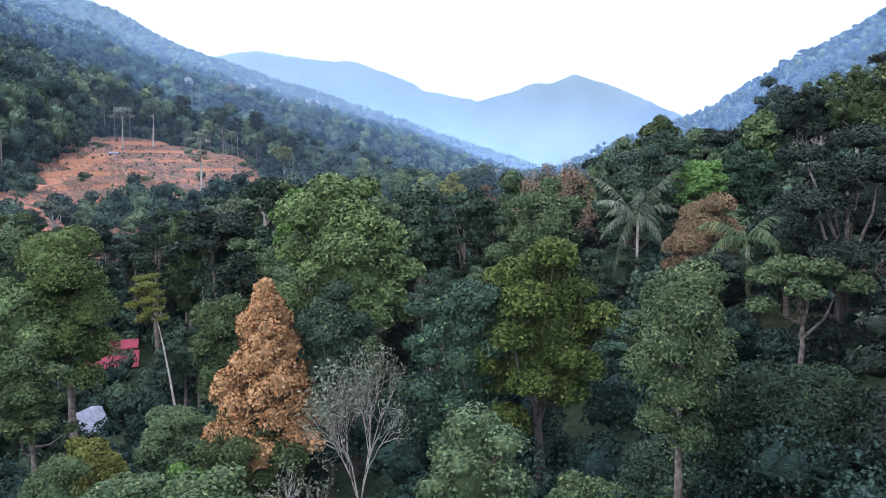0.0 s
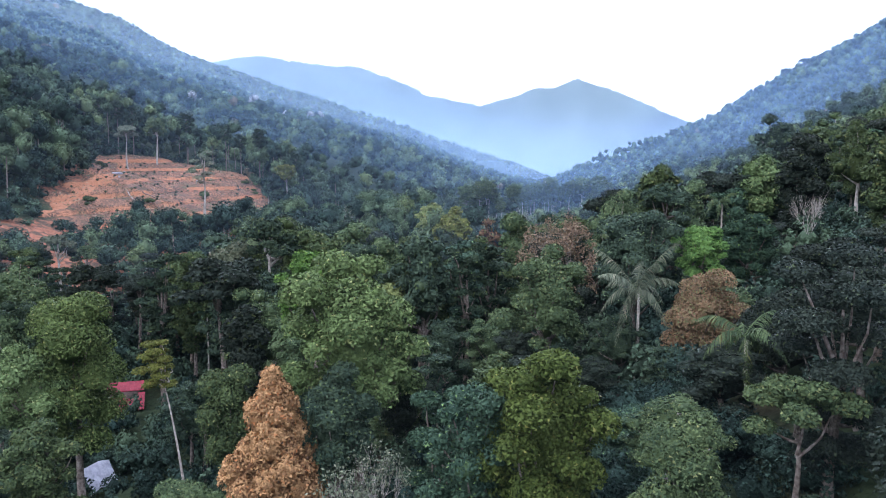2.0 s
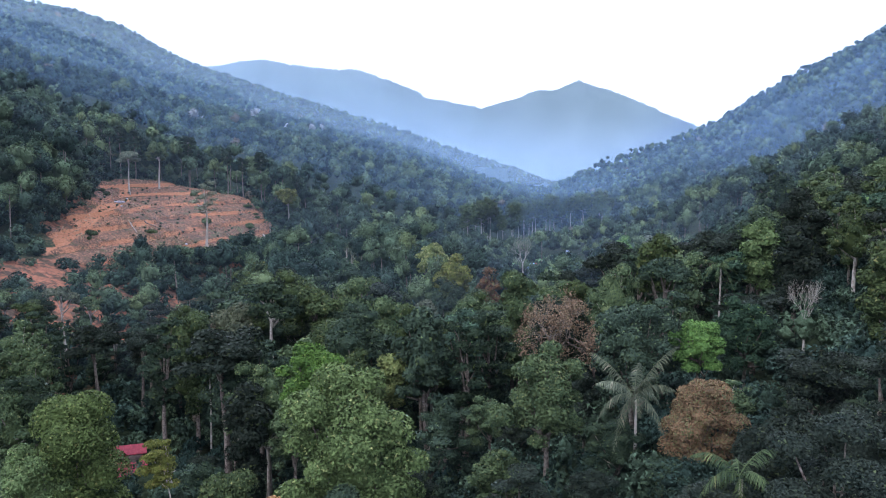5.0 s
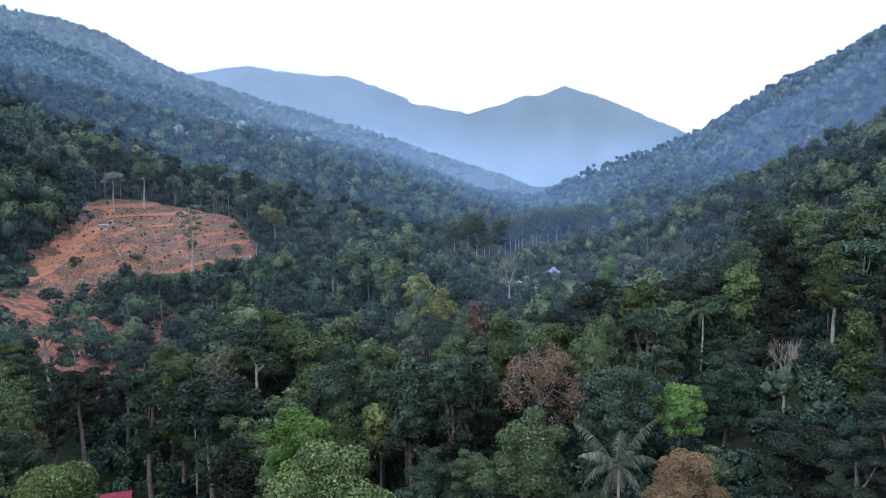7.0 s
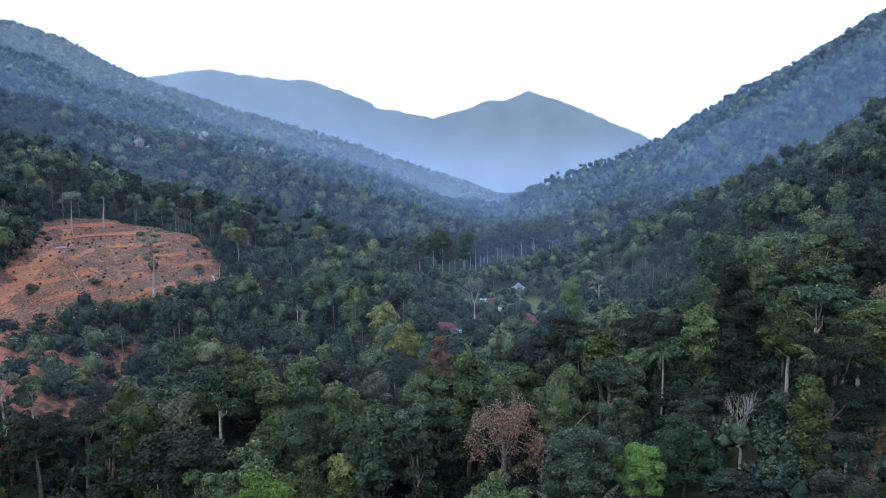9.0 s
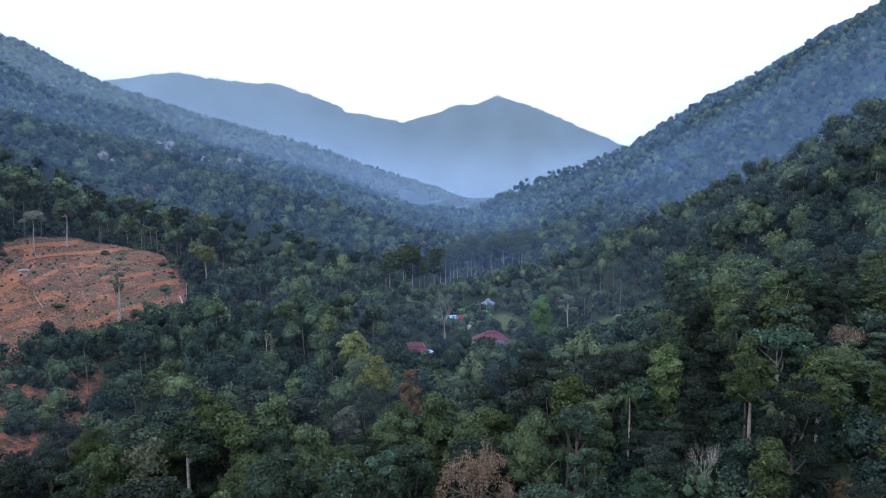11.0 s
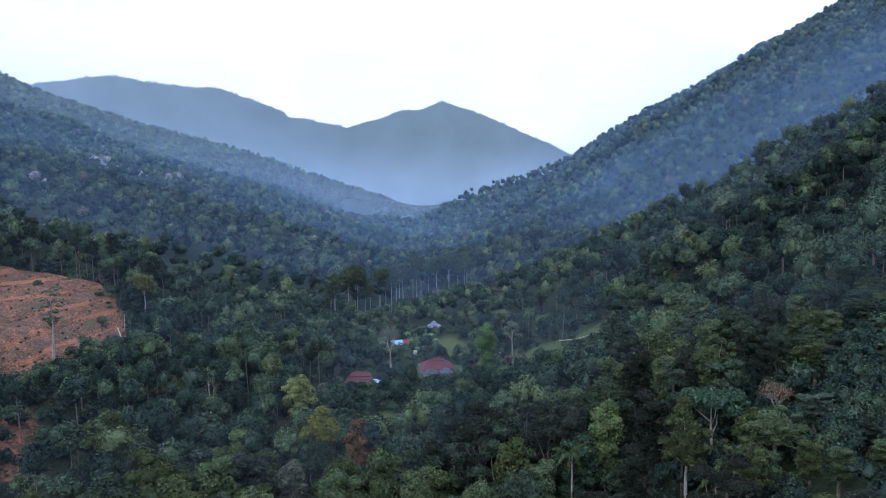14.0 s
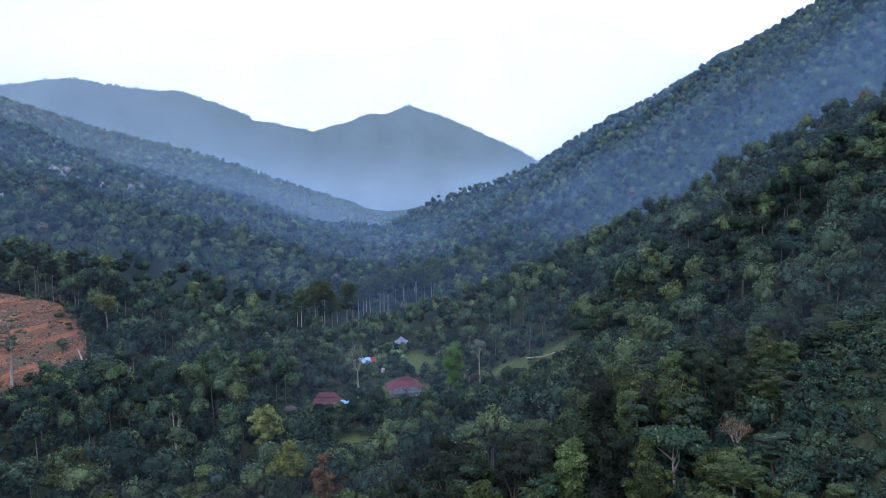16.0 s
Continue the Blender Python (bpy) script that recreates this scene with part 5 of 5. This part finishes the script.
part("wall", *box(-3.3, 1.6, -0.5, 3.3, 1.8, 2.6), DARK_WOOD, shed)

hut = thing_at("hut", 3.5, 303, height(3.5, 303), 10, "small hut with a rounded grey thatch roof", "hut")
hv, hf = ICO2
part("roof", np.where(hv[:, 2:3] > -0.2, hv, hv * [1, 1, 0.2]) * [3.0, 2.6, 2.0] + [0, 0, 3.6], hf, THATCH, hut)
part("wall", *box(-2.0, -1.6, -0.5, 2.0, 1.6, 3.4), DARK_WOOD, hut)

cabin = thing_at("cabin", -58.6, 129, height(-58.6, 129) - 0.3, 18, "cabin with overlapping bright red metal roofs", "cabin")
part("wall", *box(-3.0, -1.6, -0.6, 2.6, 3.0, 3.1), DARK_WOOD, cabin)
part("roof", *slab_roof(-2.6, 3.6, 1.2, 4.6, 3.6, 3.4), RED_ROOF, cabin, smooth=False)
part("roof", *slab_roof(-2.6, 3.6, -0.4, 3.3, 1.2, 4.6), RED_ROOF, cabin, smooth=False)
part("roof", *slab_roof(-3.0, 0.6, -4.4, 0.9, -0.5, 3.1), RED_ROOF, cabin, smooth=False)
part("roof", *slab_roof(0.7, 3.8, -4.0, 0.8, -0.5, 2.9), RED_ROOF, cabin, smooth=False)
part("roof", *slab_roof(-5.2, -3.1, -3.8, 0.7, -1.2, 2.1), RED_ROOF, cabin, smooth=False)
part("screen", *box(2.7, -2.6, -0.6, 2.8, -0.6, 1.7), TEAL_SHEET, cabin, "teal corrugated side screen")
for px in (-5.0, -2.7, 0.6, 3.0):
    part("post", *box(px - 0.07, -3.2, -0.6, px + 0.07, -3.06, 1.9), DARK_WOOD, cabin)
hidden = thing_at("cabin", -66, 112, height(-66, 112), -12, "small cabin with a faded red roof behind trees", "cabin")
part("wall", *box(-2.2, -1.6, -0.6, 2.2, 1.6, 2.5), DARK_WOOD, hidden)
part("roof", *hip_roof(0, 0, 2.5, 5.6, 4.6, 1.4, 3.0), RED_ROOF, hidden, smooth=False)

# a tarpaulin stretched over a ridge pole beside the track
tent = thing_at("tarp_shelter", -47.3, 94.5, height(-47.3, 94.5), 62, "grey-white tarpaulin shelter beside a dirt track", "shelter")
u, w = np.meshgrid(np.linspace(-1, 1, 15), np.linspace(-1, 1, 13))
tz = 4.4 - 2.7 * np.abs(w) ** 1.1 - 0.4 * u ** 2 * (1 - 0.4 * np.abs(w)) + 0.12 * np.sin(u * 9 + 2 * w) * np.abs(w) + 0.35 * fbm(u * 2 + 4, w * 2 + 1, 2)
tv1 = np.stack([u * 2.2 + 0.3 * w * u, w * 2.0, tz], -1).reshape(-1, 3)
tq = grid_faces(15, 13)
tt = np.concatenate([tq[:, [0, 1, 2]], tq[:, [0, 2, 3]]])
part("cover", np.concatenate([tv1, tv1 - [0, 0, 0.03]]), np.concatenate([tt, tt[:, ::-1] + len(tv1)]), TARP, tent, smooth=False)
for a, b in ((-2, -1.8), (2, -1.8), (-2, 1.8), (2, 1.8)):
    part("pole", *tube([(a, b, -0.4), (a, b, 1.9)], (0.05, 0.05), 6), PALE_BARK, tent)
part("ridge_pole", *tube([(-2.1, 0, 4.0), (2.1, 0, 4.0)], (0.05, 0.05), 6), PALE_BARK, tent)

sheet = thing_at("tarpaulin", -143, 321, clearing_z(-143, 321) + 0.1, 10, "white tarpaulin bundle lying on a terrace", "tarpaulin")
bv = ICO3[0] * [2.4, 0.8, 0.55] * (1 + 0.12 * np.sin(ICO3[0][:, :1] * 9 + ICO3[0][:, 1:2] * 7)) + [0, 0, 0.3]
part("sheet", bv, ICO3[1], TARP, sheet)
for a, b in ((-138, 312), (-104, 292), (-150, 345), (-122, 362), (-112, 262)):
    sack = tagged(new("sack", mesh_from("sack", ICO2[0] * [0.45, 0.35, 0.4] + [0, 0, 0.35], ICO2[1], [TARP])), "white sack standing on the bare soil", "sack", "sacks in the clearing")
    sack.location = (a, b, clearing_z(a, b) - 0.05)

tank = thing_at("water_tank", 50, 361, height(50, 361), 0, "white water tank on a low stand", "tank")
part("tank", *tube([(0, 0, 1.0), (0, 0, 1.2), (0, 0, 3.0), (0, 0, 3.3)], (0.9, 1.0, 1.0, 0.3), 16), WHITE_WALL, tank)
part("stand", *box(-1, -1, -0.5, 1, 1, 1.0), DARK_WOOD, tank)
# shed made up to stand in for a white patch between the trees
pool = thing_at("shed", -19, 245, height(-19, 245), 30, "made-up tiny shed with a pale roof, standing in for a white patch", "shed")
part("roof", *slab_roof(-1.6, 1.6, -1.3, 1.9, 1.3, 2.5), PALE_ROOF, pool, smooth=False)
part("wall", *box(-1.3, -1.0, -0.5, 1.3, 1.0, 1.9), WHITE_WALL, pool)

# ---------------------------------------------------------------- banana plants round the houses
BANANA = leaf_material("leaves_banana", (0.06, 0.13, 0.045), (0.20, 0.33, 0.13), (0.28, 0.30, 0.12), 0.08, 0.45)


def banana(x, y, tall, seed):
    rng = np.random.RandomState(seed)
    thing = new("banana_plant")
    thing.location = (x, y, height(x, y))
    part("stem", *tube([(0, 0, -0.3), (0.05, 0, tall * 0.3), (0, 0, tall * 0.62)], (0.2, 0.16, 0.1), 7), LEAF["olive"], thing)
    for q in range(8):
        a, t = q * 2.4 + rng.rand(), np.linspace(0, 1, 7)
        L = tall * rng.uniform(0.55, 0.75)
        lift = rng.uniform(0.5, 1.1)
        run, z = L * t * (1 - 0.3 * t), L * (lift * t - 0.85 * t ** 2) + tall * 0.6
        rib = np.stack([math.cos(a) * run, math.sin(a) * run, z], 1)
        side = np.array([-math.sin(a), math.cos(a), 0]) * (L * 0.16 * np.sin(np.pi * (0.08 + 0.9 * t)))[:, None]
        drop = np.array([0, 0, -0.06 * L])
        v = np.stack([rib - side + drop, rib, rib + side + drop], 1).reshape(-1, 3)
        f = grid_faces(3, 7)
        part("leaf", v, np.concatenate([f[:, [0, 1, 2]], f[:, [0, 2, 3]]]), BANANA, thing)
    return tagged(thing, "banana plant with broad arching pale green leaves", "banana plant", "banana plants by the houses")


plants = [banana(57, 372, 4.6, 1), banana(60, 382, 5.2, 2), banana(52, 386, 4.2, 3)]
br = np.random.RandomState(9)
for k in range(58):
    a, b = (br.normal(56, 8), br.normal(392, 12)) if k < 44 else (br.normal(70, 16), br.normal(325, 12))
    if min(math.hypot(a - q[0], b - q[1]) - q[2] for q in HOUSES) < -1 or abs(a - 72) < 6:
        continue
    s = br.uniform(0.8, 1.25)
    copy_thing(plants[k % 3], Matrix.LocRotScale((a, b, height(a, b)), Euler((0, 0, br.uniform(0, 6))), (s, s, s)))

# ---------------------------------------------------------------- a stand of tall pale trunks up the valley
stand = tree(58, 500, height(58, 500) + 29, 5.6, 12, "round", "mid", 1500, 1.0, PALE_BARK, "tall straight tree with a bare pale trunk", 200, group="stand of pale trunks", plain=True, wide=0.8, rad=0.34)
for k in range(30):
    t = (k / 29.0) ** 1.3
    a, b = 14 + 116 * t + br.uniform(-7, 7), 458 + 104 * t + br.uniform(-6, 16)
    s = br.uniform(0.72, 1.2)
    copy_thing(stand, Matrix.LocRotScale((a, b, height(a, b)), Euler((0, 0, br.uniform(0, 6))), (s, s, s)))
rim = tree(-165, 392, height(-165, 392) + 25, 4.2, 9, "tiers", "deep", 900, 1.2, BARK, "thin-stemmed forest-edge tree behind the clearing", 201, group="forest edge of the clearing", plain=True, wide=0.8, rad=0.3)
for k in range(11):
    a, b = -182 + 10.2 * k + br.uniform(-2, 2), 390 + br.uniform(-3, 12) + (8 if k > 3 else -6)
    if not in_clearing(a, b):
        s = br.uniform(0.8, 1.15)
        copy_thing(rim, Matrix.LocRotScale((a, b, height(a, b)), Euler((0, 0, br.uniform(0, 6))), (s, s, s)))
